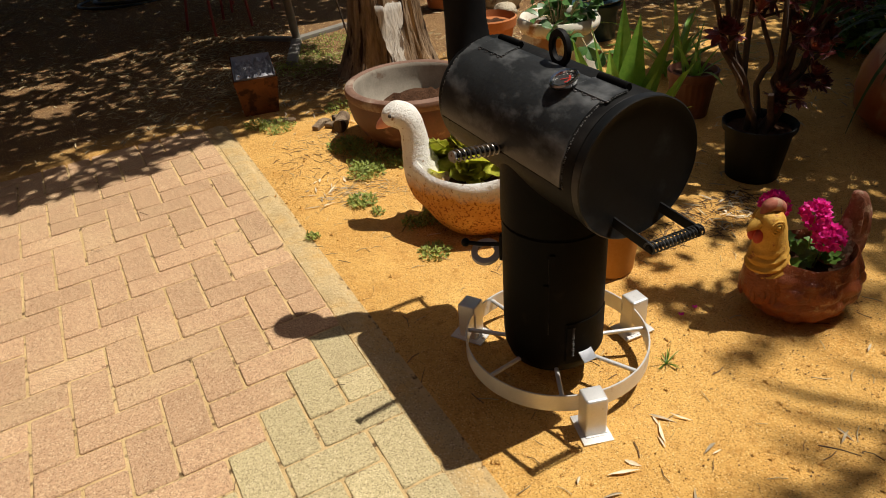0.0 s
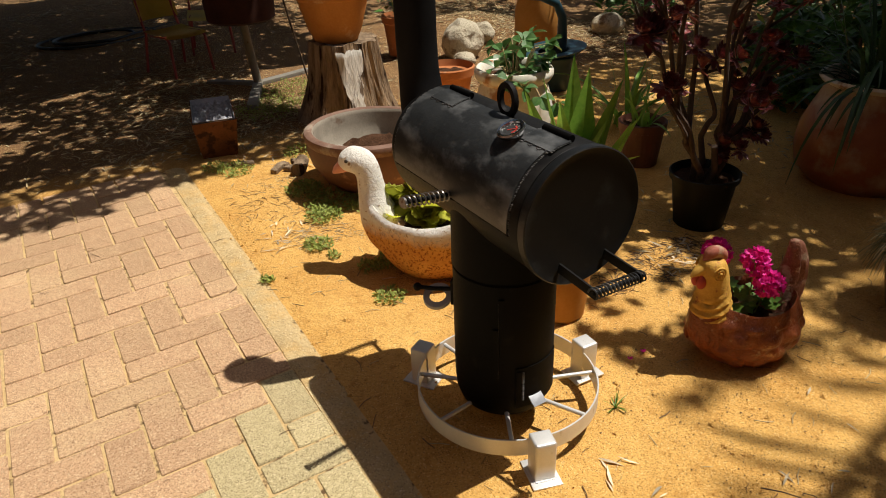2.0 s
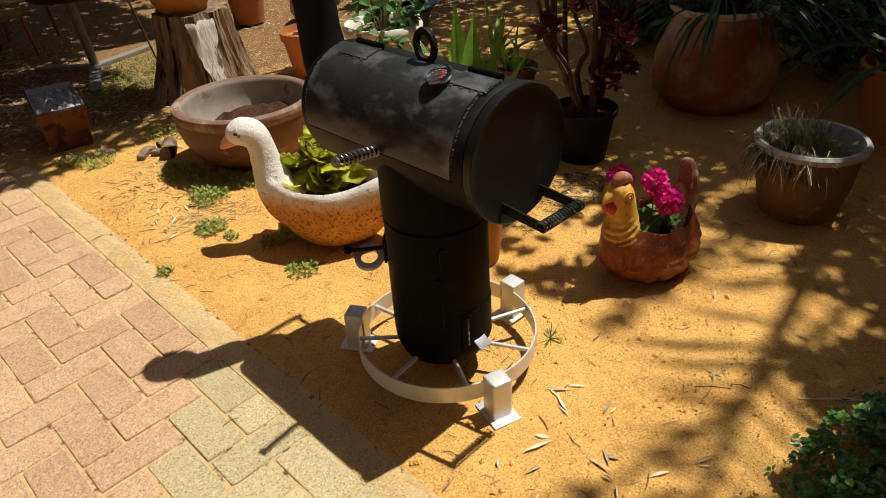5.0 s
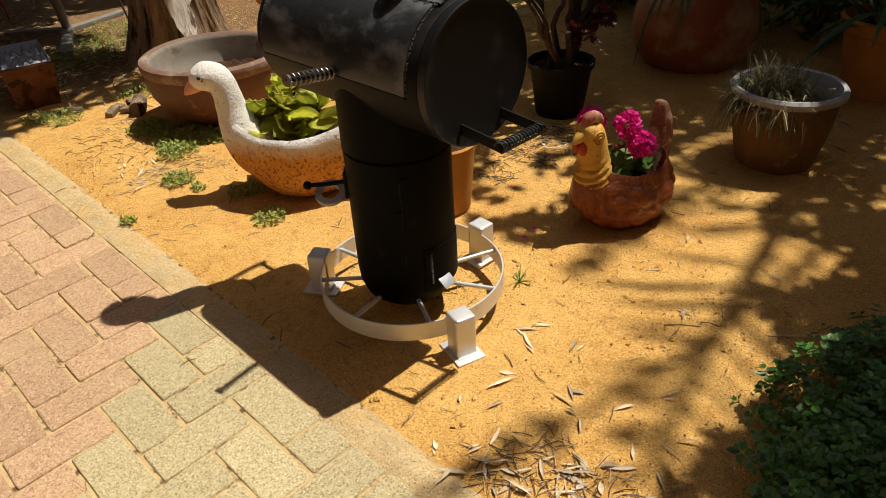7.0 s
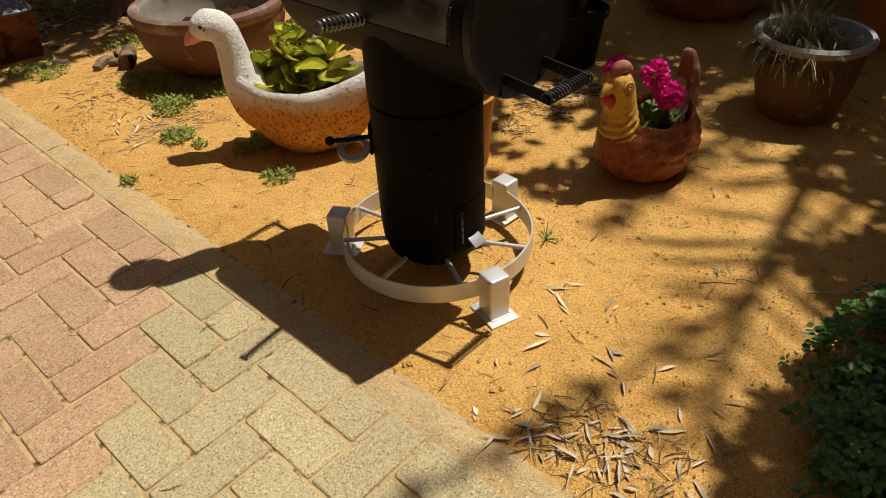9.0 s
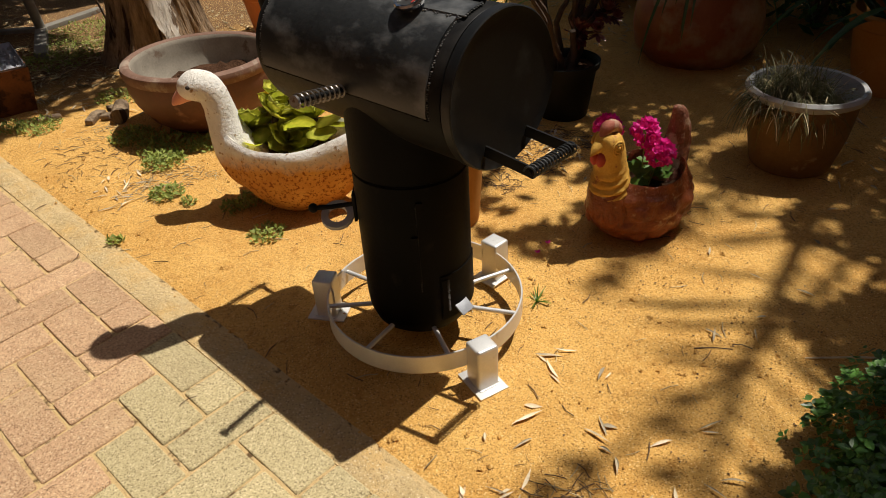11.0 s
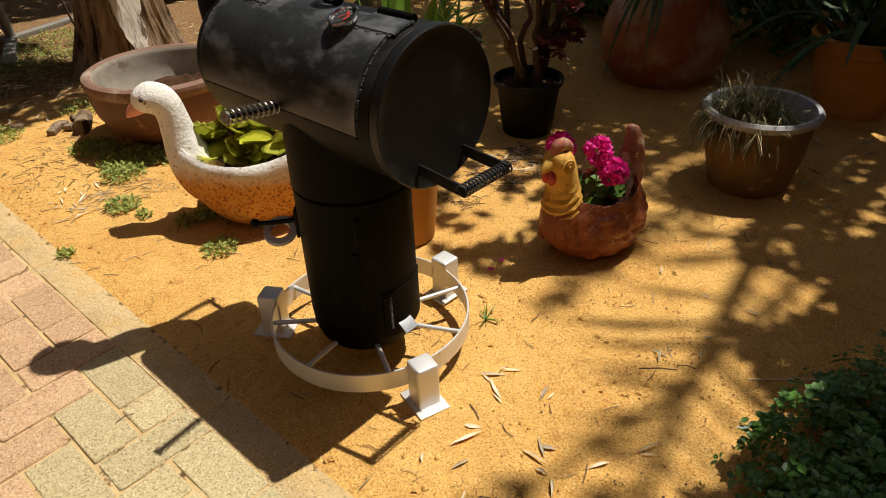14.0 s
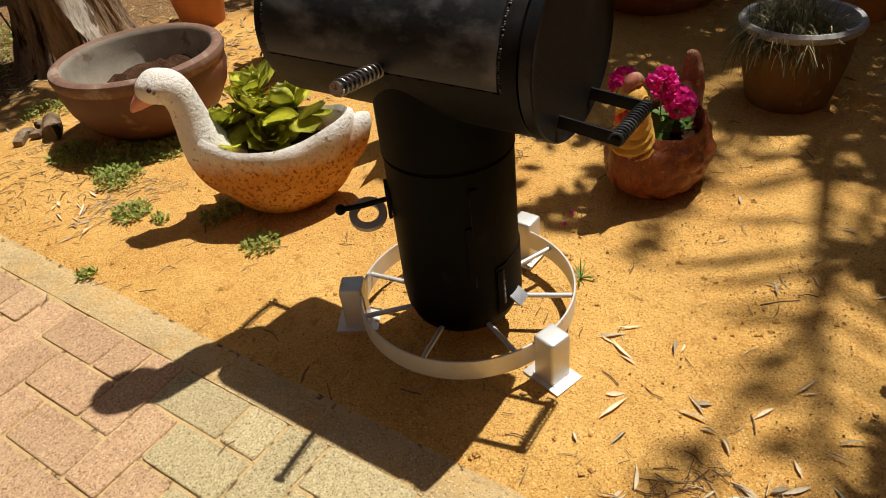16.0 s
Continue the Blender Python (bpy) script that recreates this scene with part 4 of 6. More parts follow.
part("lining", lathe([(0.303, 0.2685), (0.297, 0.262), (0.294, 0.250), (0.290, 0.21), (0.272, 0.14), (0.21, 0.09), (0, 0.08)], 64, wob=0.008, seed=2), mat("grey_limed_clay", (0.25, 0.215, 0.17), (0.40, 0.35, 0.28), 8.0, 0.9, 0.4, 0, 14.0, (0.20, 0.14, 0.10), 0.60, 11.0, spec=0.2), bowl, "grey limed inside")
bm = soil_disc(0.232, 0.165, 3.0, 0.030)
bm.transform(Matrix.Translation((0.045, -0.03, 0)))
part("soil", bm, SOIL, bowl, "dry brown soil heap")
single("cement_slab", box(0.17, 0.12, 0.03, pose(0, 0, 0), 0.008), LICHEN, "pale broken cement slab lying in the bowl", "slab", m=pose(0.848, 1.25, 0.195, 14, 22, 35))

# ---- stump with a pot ----
def stump_at(a, t, rough=1.0):
    z = 0.48 * t
    x, y = math.cos(a), math.sin(a)
    r = 0.31 - 0.085 * t ** 0.7 + 0.06 * (1 - t) ** 3
    r *= 1 + rough * 0.035 * noise.noise((x * 30, y * 30, z * 4)) + rough * 0.045 * abs(math.sin(a * 11 + 6 * noise.noise((x * 2.3, y * 2.3, z * 1.5)))) + 0.12 * noise.noise((x * 1.6, y * 1.6, z * 1.2)) + 0.10 * (1 - 0.4 * t) * noise.noise((x * 5, y * 5, z * 1.1 + 4)) + rough * 0.05 * noise.noise((x * 13, y * 13, z * 5))
    split = math.exp(-((a - 3.95 + 0.25 * (t - 0.5)) / 0.15) ** 2) * max(0.0, 1 - t * 1.1)
    r *= 1 - 0.32 * split
    return Vector((r * x, r * y, z))


bm = bmesh.new()
rows = [[bm.verts.new(stump_at(2 * math.pi * i / 260, k / 16)) for i in range(260)] for k in range(17)]
for i, v in enumerate(rows[-1]):
    v.co.z += 0.022 * noise.noise((v.co.x * 9, v.co.y * 9, 8))
top = [bm.verts.new((v.co.x * 0.9, v.co.y * 0.9, 0.475 + 0.012 * noise.noise((v.co.x * 14, v.co.y * 14, 3)))) for v in rows[-1]]
rows.append(top)
for p, q in zip(rows, rows[1:]):
    for i in range(260):
        bm.faces.new((p[i], p[(i + 1) % 260], q[(i + 1) % 260], q[i]))
bm.faces.new(top)
stump = single("tree_stump", bm, WOOD, "weathered grey tree stump with a split side", "stump", m=pose(1.375, 2.36, -0.01) @ Matrix.Diagonal((0.90, 0.90, 1.02, 1)))
bm = bmesh.new()
r2 = []
for k in range(15):
    t = 0.16 + 0.80 * k / 14
    u = (t - 0.16) / 0.80
    half = 0.13 + 0.36 * u ** 1.2
    mid = 4.50 - 0.10 * u
    row = []
    for j in range(11):
        a = mid + half * (j / 5 - 1) + 0.12 * noise.noise((j * 0.3, k * 0.6, 2))
        p = stump_at(a, min(0.985, t), 0.35)
        k2 = (1 + (0.062 if 0 < j < 10 and 0 < k < 14 else -0.04)) + 0.008 * math.sin(j * 2.3)
        row.append(bm.verts.new((p.x * k2, p.y * k2, p.z)))
    r2.append(row)
for p, q in zip(r2, r2[1:]):
    for j in range(10):
        bm.faces.new((p[j], p[j + 1], q[j + 1], q[j]))
part("bare_wood", bm, mat("silver_bare_wood", (0.36, 0.33, 0.28), (0.74, 0.71, 0.65), 16.0, 0.9, 1.0, 0, 6.0, (0.13, 0.09, 0.06), 0.58, 22.0, spec=0.2, size=0.010, stretch=(1.0, 1.0, 0.12)), stump, "silver-grey bare wood")
turned_pot("terracotta_pot", "orange terracotta pot standing on the stump", pose(1.335, 2.39, 0.462), [(0, 0), (0.115, 0), (0.130, 0.008), (0.165, 0.08), (0.200, 0.20), (0.214, 0.262), (0.224, 0.268), (0.228, 0.298), (0.218, 0.308), (0.205, 0.298), (0.195, 0.26), (0, 0.22)], mat("ochre_terracotta", (0.48, 0.19, 0.045), (0.62, 0.28, 0.075), 6.0, 0.8, 0.3, 0, 14.0, (0.66, 0.40, 0.18), 0.60, 5.0, spec=0.25), soil=(0.18, 0.258), seed=3)
pl = thing("potted_herb", "leafy green herb growing in the terracotta pot", "plant", m=pose(1.335, 2.39, 0.715))
bm = bmesh.new()
rr = random.Random(9)
for i in range(90):
    a, q, z = rr.uniform(0, 6.28), rr.uniform(0, 0.15), rr.uniform(0.02, 0.26)
    leaf_into(bm, Matrix.Translation((q * math.cos(a), q * math.sin(a), z)) @ pose(0, 0, 0, rr.uniform(-30, 30), rr.uniform(-50, 30), rr.uniform(0, 360)), rr.uniform(0.04, 0.075), 0.028, 0.2, 0.2, 3)
part("foliage", bm, LEAF, pl)
for i in range(7):
    a = i * 0.9
    part("stem", tube([(0.03 * math.cos(a), 0.03 * math.sin(a), -0.002), (0.12 * math.cos(a), 0.12 * math.sin(a), 0.24)], 0.003, 6), WEED, pl)

single("garden_stake", tube([(0, 0, 0), (-0.10, 0, 0.5), (-0.19, 0, 1.0)], [0.006, 0.006, 0.005], 8), TWIG, "thin dark garden stake leaning beside the stump", "stake", m=pose(1.29, 2.78, -0.02))

# ---- pots and plants behind the smoker ----
turned_pot("ochre_pot", "plain ochre clay pot behind the smoker", pose(1.035, -0.205, 0), [(0, 0), (0.078, 0), (0.088, 0.01), (0.104, 0.20), (0.110, 0.235), (0.112, 0.25), (0.104, 0.256), (0.096, 0.24), (0.08, 0.2), (0, 0.19)], YPOT, soil=(0.09, 0.21), seed=5)
turned_pot("white_planter", "white-washed clay planter with a thick rolled rim", pose(1.765, 1.10, 0.02), [(0, -0.02), (0.14, -0.02), (0.155, 0.0), (0.190, 0.14), (0.205, 0.27), (0.180, 0.37), (0.165, 0.405)], WHITEPOT, "planter", (0.155, 0.425), 0.015, seed=6,
                inner=([(0.164, 0.40), (0.188, 0.412), (0.203, 0.435), (0.204, 0.458), (0.192, 0.476), (0.174, 0.474), (0.160, 0.455), (0.152, 0.40)], WHITEPOT, "thick white rolled rim"))
sb = thing("strawberry_plant", "blue-green leafy plant with dry stems in the white planter", "plant", m=pose(1.765, 1.10, 0.43))
rr = random.Random(21)
bm = bmesh.new()
dry = bmesh.new()
for i in range(34):
    a, q, z = rr.uniform(0, 6.28), rr.uniform(0.02, 0.20), rr.uniform(0.02, 0.20)
    if i < 5:
        a, q, z = 3.6 + i * 0.35, 0.19 + 0.02 * i, 0.10 - 0.045 * i
    p = Vector((q * math.cos(a), q * math.sin(a), z))
    tube([(0.2 * p.x, 0.2 * p.y, 0), (0.6 * p.x, 0.6 * p.y, max(z, 0.05) * 0.9), p], 0.003, 5, dry)
    for k in (-1, 0, 1):
        leaf_into(bm, Matrix.Translation(p) @ pose(0, 0, 0, rr.uniform(-45, 45), rr.uniform(-50, 45), math.degrees(a) + k * 75), rr.uniform(0.055, 0.09), 0.054, -0.2, 0.45, 5, 1.0, 0.6)
for i in range(60):
    a, q = rr.uniform(0, 6.28), rr.uniform(0.02, 0.14)
    leaf_into(dry, Matrix.Translation((q * math.cos(a), q * math.sin(a), rr.uniform(0.0, 0.05))) @ pose(0, 0, 0, rr.uniform(-60, 60), rr.uniform(-60, 60), rr.uniform(0, 360)), 0.045, 0.014, 0.4, 0.3, 2)
part("foliage", bm, mat("blue_green_leaf", (0.045, 0.13, 0.032), (0.13, 0.26, 0.075), 18.0, 0.36, 0.1, 0, 5.0, trans=0.2), sb)
part("dry_growth", dry, STRAW, sb, "dry brown stems and leaves")
turned_pot("terracotta_planter", "orange terracotta pot with dry soil", pose(1.945, 2.07, 0), [(0, 0), (0.115, 0), (0.155, 0.22), (0.168, 0.225), (0.172, 0.275), (0.162, 0.282), (0.15, 0.24), (0, 0.2)], TERRA, soil=(0.15, 0.235), seed=7)
turned_pot("tan_urn", "tall tan clay urn", pose(3.50, 3.16, 0), [(0, 0), (0.17, 0), (0.205, 0.10), (0.20, 0.30), (0.165, 0.44), (0.15, 0.50), (0.17, 0.54), (0.16, 0.55), (0.13, 0.50), (0, 0.42)], YPOT, "urn", (0.13, 0.45), 0.03, seed=8)
rr = random.Random(31)
pl = thing("urn_plant", "green strap-leaved plant in the tan urn", "plant", m=pose(3.50, 3.16, 0.44))
blades(pl, 26, lambda i: ((rr.uniform(-.05, .05), rr.uniform(-.05, .05), 0), rr.uniform(0, 6.28), rr.uniform(0.2, 0.4), 0.03, radians(rr.uniform(40, 80)), 1.2), AGAVE)
turned_pot("back_pot", "terracotta pot with a dark rim beside the stump", pose(2.42, 3.62, 0), [(0, 0), (0.12, 0), (0.15, 0.26), (0.165, 0.27), (0.168, 0.32), (0.155, 0.33), (0.14, 0.28), (0, 0.25)], TERRA, soil=(0.14, 0.285), seed=9)
pl = thing("broadleaf_plant", "dark broad-leaved plant in a terracotta pot", "plant", m=pose(2.42, 3.62, 0.28))
bm = bmesh.new()
for i in range(60):
    a, q, z = rr.uniform(0, 6.28), rr.uniform(0.0, 0.2), rr.uniform(0.05, 0.45)
    leaf_into(bm, Matrix.Translation((q * math.cos(a), q * math.sin(a), z)) @ pose(0, 0, 0, rr.uniform(-30, 30), rr.uniform(-40, 40), rr.uniform(0, 360)), 0.09, 0.05, 0.1, 0.2, 3)
part("foliage", bm, BUSH, pl)
for i in range(5):
    part("stem", tube([(0.02 * i - 0.05, 0, -0.003), (0.05 * i - 0.1, 0.04, 0.4)], 0.005, 6), WEED, pl)


def rock(x, y, z, sx, sy, sz, seed, label):
    b = bmesh.new()
    bmesh.ops.create_icosphere(b, subdivisions=4, radius=1.0)
    for v in b.verts:
        n = v.co.normalized()
        v.co = n * (1 + 0.16 * noise.noise(n * 1.6 + Vector((seed, 0, 0))) + 0.05 * noise.noise(n * 5 + Vector((seed, 3, 0))))
        v.co = Vector((v.co.x * sx, v.co.y * sy, v.co.z * sz))
    single("rock", b, ROCK, label, "rock", "garden rocks", m=pose(x, y, z, 0, 0, seed * 40), angle=80)


for i, (x, y, sx, sy, sz) in enumerate(((2.78, 3.22, 0.21, 0.16, 0.17), (3.22, 3.60, 0.13, 0.10, 0.10), (2.62, 2.95, 0.10, 0.08, 0.06), (4.25, 3.1, 0.15, 0.12, 0.11), (4.55, 2.75, 0.17, 0.12, 0.09))):
    rock(x, y, sz * 0.72, sx, sy, sz, i + 1.0, "large pale limestone rock" if sx > 0.17 else "pale rounded limestone rock")

# watering can
can = thing("watering_can", "dark teal plastic watering can with an arched handle", "watering can", m=pose(2.77, 2.03, 0, 0, 0, 20))
part("body", lathe([(0, 0), (0.115, 0), (0.122, 0.012), (0.128, 0.18), (0.150, 0.215), (0.158, 0.23), (0.150, 0.24), (0.11, 0.235), (0.10, 0.20), (0, 0.19)], 36), TEAL, can)
part("brim", lathe([(0.10, 0.238), (0.185, 0.262), (0.196, 0.275), (0.180, 0.282), (0.09, 0.262)], 36, sx=1.55, sy=1.0), TEAL, can)
part("arch_handle", tube([(0.10, 0, 0.25), (0.105, 0, 0.36), (0.095, 0, 0.47), (0.05, 0.02, 0.56), (-0.05, 0.08, 0.615), (-0.17, 0.16, 0.635), (-0.29, 0.24, 0.64), (-0.42, 0.32, 0.685), (-0.54, 0.39, 0.745), (-0.66, 0.46, 0.80)], [0.040, 0.034, 0.030, 0.028, 0.027, 0.026, 0.024, 0.024, 0.022, 0.018], 14), TEAL, can)
part("spout", tube([(-0.11, 0.02, 0.06), (-0.20, 0.04, 0.16), (-0.29, 0.06, 0.27)], [0.026, 0.02, 0.016], 12), TEAL, can)

# bright blades beside the drum
ag = thing("lily_plant", "clump of broad upright bright green leaves", "plant", m=pose(1.372, 0.128, 0))


def lance_into(bm, base, az, length, width, lean, bend, rows=10, twist=0.0):
    """A broad lance-shaped leaf with a keel; lean is its angle from upright, bend how far it bows."""
    p, prev = Vector(base), None
    for i in range(rows + 1):
        t = i / rows
        a = radians(lean + bend * t * t)
        d = Vector((math.cos(az) * math.sin(a), math.sin(az) * math.sin(a), math.cos(a)))
        side = Matrix.Rotation(twist * (0.75 + 0.25 * t), 3, d) @ Vector((-math.sin(az), math.cos(az), 0))
        up = d.cross(side)
        w = width * 0.5 * (0.30 + 0.70 * math.sin(math.pi * min(1, t / 1.05) ** 0.95)) * (1 - max(0, t - 0.50) / 0.50) ** 0.62 + 0.0006
        row = [bm.verts.new(p + side * s * w - up * (-0.42 * w * abs(s) + 0.02 * w * math.sin(9 * t + s))) for s in (-1, -0.5, 0, 0.5, 1)]
        if prev:
            for k in range(4):
                bm.faces.new((prev[k], prev[k + 1], row[k + 1], row[k]))
        prev = row
        p = p + d * (length / rows)


rr = random.Random(14)
for az, ln, w, lean, bend, tw in ((151, 0.60, 0.095, 26, 6, 1.2), (151, 0.67, 0.10, 15, 6, 1.1), (200, 0.66, 0.11, 11, 6, 0.5), (241, 0.74, 0.125, 4, 8, 0.1), (270, 0.60, 0.12, 12, 12, 0.2), (61, 0.75, 0.12, 5, 6, 0.0), (-29, 0.70, 0.11, 10, 8, -1.1), (-29, 0.58, 0.11, 15, 18, -1.0), (-48, 0.50, 0.125, 13, 62, -0.6), (300, 0.58, 0.10, 14, 10, -0.4), (225, 0.52, 0.09, 18, 14, 0.3), (100, 0.68, 0.10, 11, 8, 0.8), (151, 0.48, 0.08, 36, 8, 1.0)):
    bm = bmesh.new()
    lance_into(bm, (rr.uniform(-.03, .03), rr.uniform(-.03, .03), -0.01), radians(az), ln * 1.05, w * 1.2, lean, bend, 10, tw)
    part("leaf", bm, AGAVE, ag)
# ribbed pot with loose straps behind it
rp = thing("ribbed_pot", "ribbed terracotta pot with strap leaves", "pot", m=pose(2.26, 0.66, 0) @ Matrix.Scale(0.85, 4))
bm = lathe([(0, 0), (0.105, 0), (0.13, 0.22), (0.142, 0.225), (0.145, 0.27), (0.135, 0.275), (0.125, 0.23), (0, 0.2)], 96)
for v in bm.verts:
    if 0.01 < v.co.z < 0.222 and v.co.xy.length > 0.1:
        v.co.xy *= 1 + 0.018 * math.cos(24 * math.atan2(v.co.y, v.co.x))
part("body", bm, TERRA_DARK, rp)
part("soil", soil_disc(0.125, 0.24, 3.3), SOIL, rp, "dark soil")
for nm, x, y, z, n, lo, hi, wd, lab in (("strap_plant", 2.26, 0.66, 0.198, 10, 0.22, 0.38, 0.030, "arching light green strap leaves in the ribbed pot"), ("strap_plant", 2.60, 1.15, 0.0, 18, 0.35, 0.6, 0.036, "clump of tall light green strap leaves in the ground")):
    pl = thing(nm, lab, "plant", m=pose(x, y, z))
    blades(pl, n, lambda i: ((rr.uniform(-.05, .05), rr.uniform(-.05, .05), -0.01), rr.uniform(0, 6.28), rr.uniform(lo, hi), wd, radians(rr.uniform(45, 86)), rr.uniform(0.6, 1.8)), AGAVE)

# dark red branching succulent in a black nursery pot
bp = thing("nursery_pot", "black plastic nursery pot", "pot", m=pose(1.975, 0.01, 0) @ Matrix.Diagonal((0.87, 0.87, 0.86, 1)))
part("body", lathe([(0, 0), (0.115, 0), (0.120, 0.006), (0.152, 0.245), (0.166, 0.247), (0.168, 0.275), (0.162, 0.278), (0.154, 0.27), (0.14, 0.2), (0, 0.19)], 44), PLASTIC, bp)
part("soil", soil_disc(0.147, 0.235, 2.2), SOIL, bp, "dark soil")
ae = thing("tree_houseleek", "branching succulent with dark red rosettes", "plant", m=pose(1.965, 0.015, 0.197) @ Matrix.Diagonal((0.94, 0.94, 1.02, 1)))
ros = []
for s in (1, 2, 3):
    bm = bmesh.new()
    q_ = random.Random(s)
    lf = spoon_data("leaf", AEON, 0.056, 0.027, 0.14, 5, 0.24, point=0.15, thick=0)
    for i in range(72):
        t = i / 72
        el = 82 - 66 * t ** 0.75 if i < 64 else q_.uniform(-50, -5)
        k = len(bm.verts)
        bm.from_mesh(lf)
        bm.verts.ensure_lookup_table()
        mm = Matrix.Rotation(i * 2.39996 + q_.uniform(-.1, .1), 4, "Z") @ Matrix.Translation((0.004, 0, 0.010 * (1 - t) - (0 if i < 62 else 0.012))) @ Matrix.Rotation(-radians(el), 4, "Y") @ Matrix.Scale((0.40 + 0.68 * t ** 0.7) * q_.uniform(0.85, 1.12), 4)
        for v in bm.verts[k:]:
            v.co = mm @ v.co
    ob = finish(bm, "rosette", AEON, None, 60)
    ros.append(ob.data)
    bpy.data.objects.remove(ob)
rr = random.Random(5)
tops = ((-0.40, 0.02, 0.64, 1.3, 2), (-0.20, 0.03, 0.71, 1.1, 3), (0.07, 0.0, 0.75, 1.1, 3), (0.30, -0.02, 0.52, 1.0, 3), (0.42, 0.0, 0.44, 0.95, 3), (0.34, 0.0, 0.68, 1.0, 3), (0.45, 0.05, 0.28, 0.9, 2), (-0.29, 0.0, 0.44, 0.95, 2), (0.16, -0.02, 0.36, 0.95, 4), (0.24, -0.05, 0.19, 1.0, 4), (0.36, 0.05, 0.33, 0.95, 4), (0.03, -0.05, 0.16, 0.9, 3), (-0.38, 0.05, 0.80, 1.0, 3), (0.06, 0.06, 0.49, 0.95, 3), (0.24, 0.12, 0.58, 0.95, 3), (-0.10, 0.16, 0.60, 0.9, 3), (0.20, 0.05, 0.86, 1.0, 3), (-0.05, 0.14, 0.86, 0.95, 3))
stems = []
for k in range(6):
    a = k * 1.05 + 0.3
    foot = Vector((0.04 * math.cos(a), 0.04 * math.sin(a), -0.01))
    knee = Vector((0.11 * math.cos(a), 0.06 * math.sin(a), 0.14 + 0.03 * (k % 3)))
    part("branch", tube([foot, foot * 0.6 + knee * 0.4 + Vector((0.02, -0.01, 0)), knee], [0.017, 0.015, 0.013], 10), BRANCH, ae)
    stems.append(knee)
for i, (x, y, z, s, n_) in enumerate(tops):
    top_ = Vector((x, y, z))
    knee = min(stems, key=lambda p: (p.xy - top_.xy).length + (0.5 if p.z > z else 0))
    mid = knee.lerp(top_, 0.5) + Vector((rr.uniform(-.05, .05), rr.uniform(-.05, .05), rr.uniform(-.06, .0)))
    q3 = knee.lerp(top_, 0.8) + Vector((rr.uniform(-.03, .03), rr.uniform(-.03, .03), 0.0))
    limb = part("branch", swept([knee, knee.lerp(mid, 0.5) + Vector((rr.uniform(-.02, .02), rr.uniform(-.02, .02), 0)), mid, q3, top_], [0.013, 0.012, 0.010, 0.009, 0.008], 8), BRANCH, ae)
    for k in range(n_):
        off = Vector((0, 0, 0)) if k == 0 else Vector((rr.uniform(-.095, .095), rr.uniform(-.095, .095), rr.uniform(-.075, .03)))
        if k:
            part("branch", tube([q3, q3.lerp(top_ + off, 0.6) + Vector((0, 0, -0.012)), top_ + off], [0.007, 0.006, 0.006], 6), BRANCH, ae)
        ob = new("rosette", ros[rr.randint(0, 2)])
        ob.parent = ae
        ob.matrix_basis = Matrix.Translation(top_ + off) @ pose(0, 0, 0, rr.uniform(-10, 45), rr.uniform(-35, 15), rr.uniform(0, 360)) @ Matrix.Scale(s * (1.08 if k == 0 else rr.uniform(0.6, 0.95)), 4)

# pot of dry grass
gp = thing("grass_pot", "worn brown clay pot with a grey rim", "pot", m=pose(2.09, -0.905, 0) @ Matrix.Diagonal((0.95, 0.95, 0.97, 1)))
part("body", lathe([(0, 0), (0.135, 0), (0.145, 0.01), (0.175, 0.14), (0.188, 0.275)], 48, wob=0.01), GREYPOT, gp)
part("rim", lathe([(0.187, 0.268), (0.203, 0.278), (0.207, 0.296), (0.198, 0.307), (0.184, 0.304), (0.178, 0.285), (0.170, 0.22), (0, 0.20)], 48, wob=0.01), GREYRIM, gp, "grey rounded rim")
part("soil", soil_disc(0.16, 0.23, 5.5), SOIL, gp, "dark soil")
gr = thing("dry_grass_tuft", "matted half-dry grass spilling over the pot rim", "plant", m=pose(2.09, -0.905, 0.222))
for tone, cnt, sd in ((STRAW, 420, 1), (OLIVE, 2400, 2)):
    bm = bmesh.new()
    rr = random.Random(sd)
    for i in range(cnt):
        a, q = rr.uniform(0, 6.28), 0.13 * math.sqrt(rr.random())
        blade_into(bm, (q * math.cos(a) - 0.050, q * math.sin(a) + 0.025, 0.11 * (1 - (q / 0.135) ** 2) * rr.random()), rr.uniform(0, 6.28), rr.uniform(0.06, 0.17), 0.0018, radians(rr.uniform(5, 85)), rr.uniform(1.0, 5.0), 7)
    part("grass", bm, tone, gr, "straw-coloured dry blades" if tone is STRAW else "")

# large glazed jar with hanging straps
jar_at = pose(2.94, -0.10, -0.02)
jr = thing("glazed_jar", "large orange glazed pot-bellied jar with a pale lip", "jar", m=jar_at)
part("body", lathe([(0, 0), (0.19, 0), (0.22, 0.02), (0.290, 0.10), (0.308, 0.19), (0.296, 0.29), (0.262, 0.38), (0.232, 0.445), (0.226, 0.495)], 56, wob=0.012, seed=4), JAR, jr)
part("lip", lathe([(0.225, 0.49), (0.248, 0.502), (0.258, 0.516), (0.250, 0.528), (0.234, 0.524), (0.218, 0.50), (0.211, 0.45), (0, 0.42)], 56, wob=0.012, seed=4), WHITEPOT, jr, "pale worn lip")
part("soil", soil_disc(0.210, 0.455, 6.6), SOIL, jr, "dark soil")
ja = thing("hanging_strap_plant", "dark green strap-leaved plant hanging out of the jar", "plant", m=jar_at @ pose(0, 0, 0.455))
rr = random.Random(17)


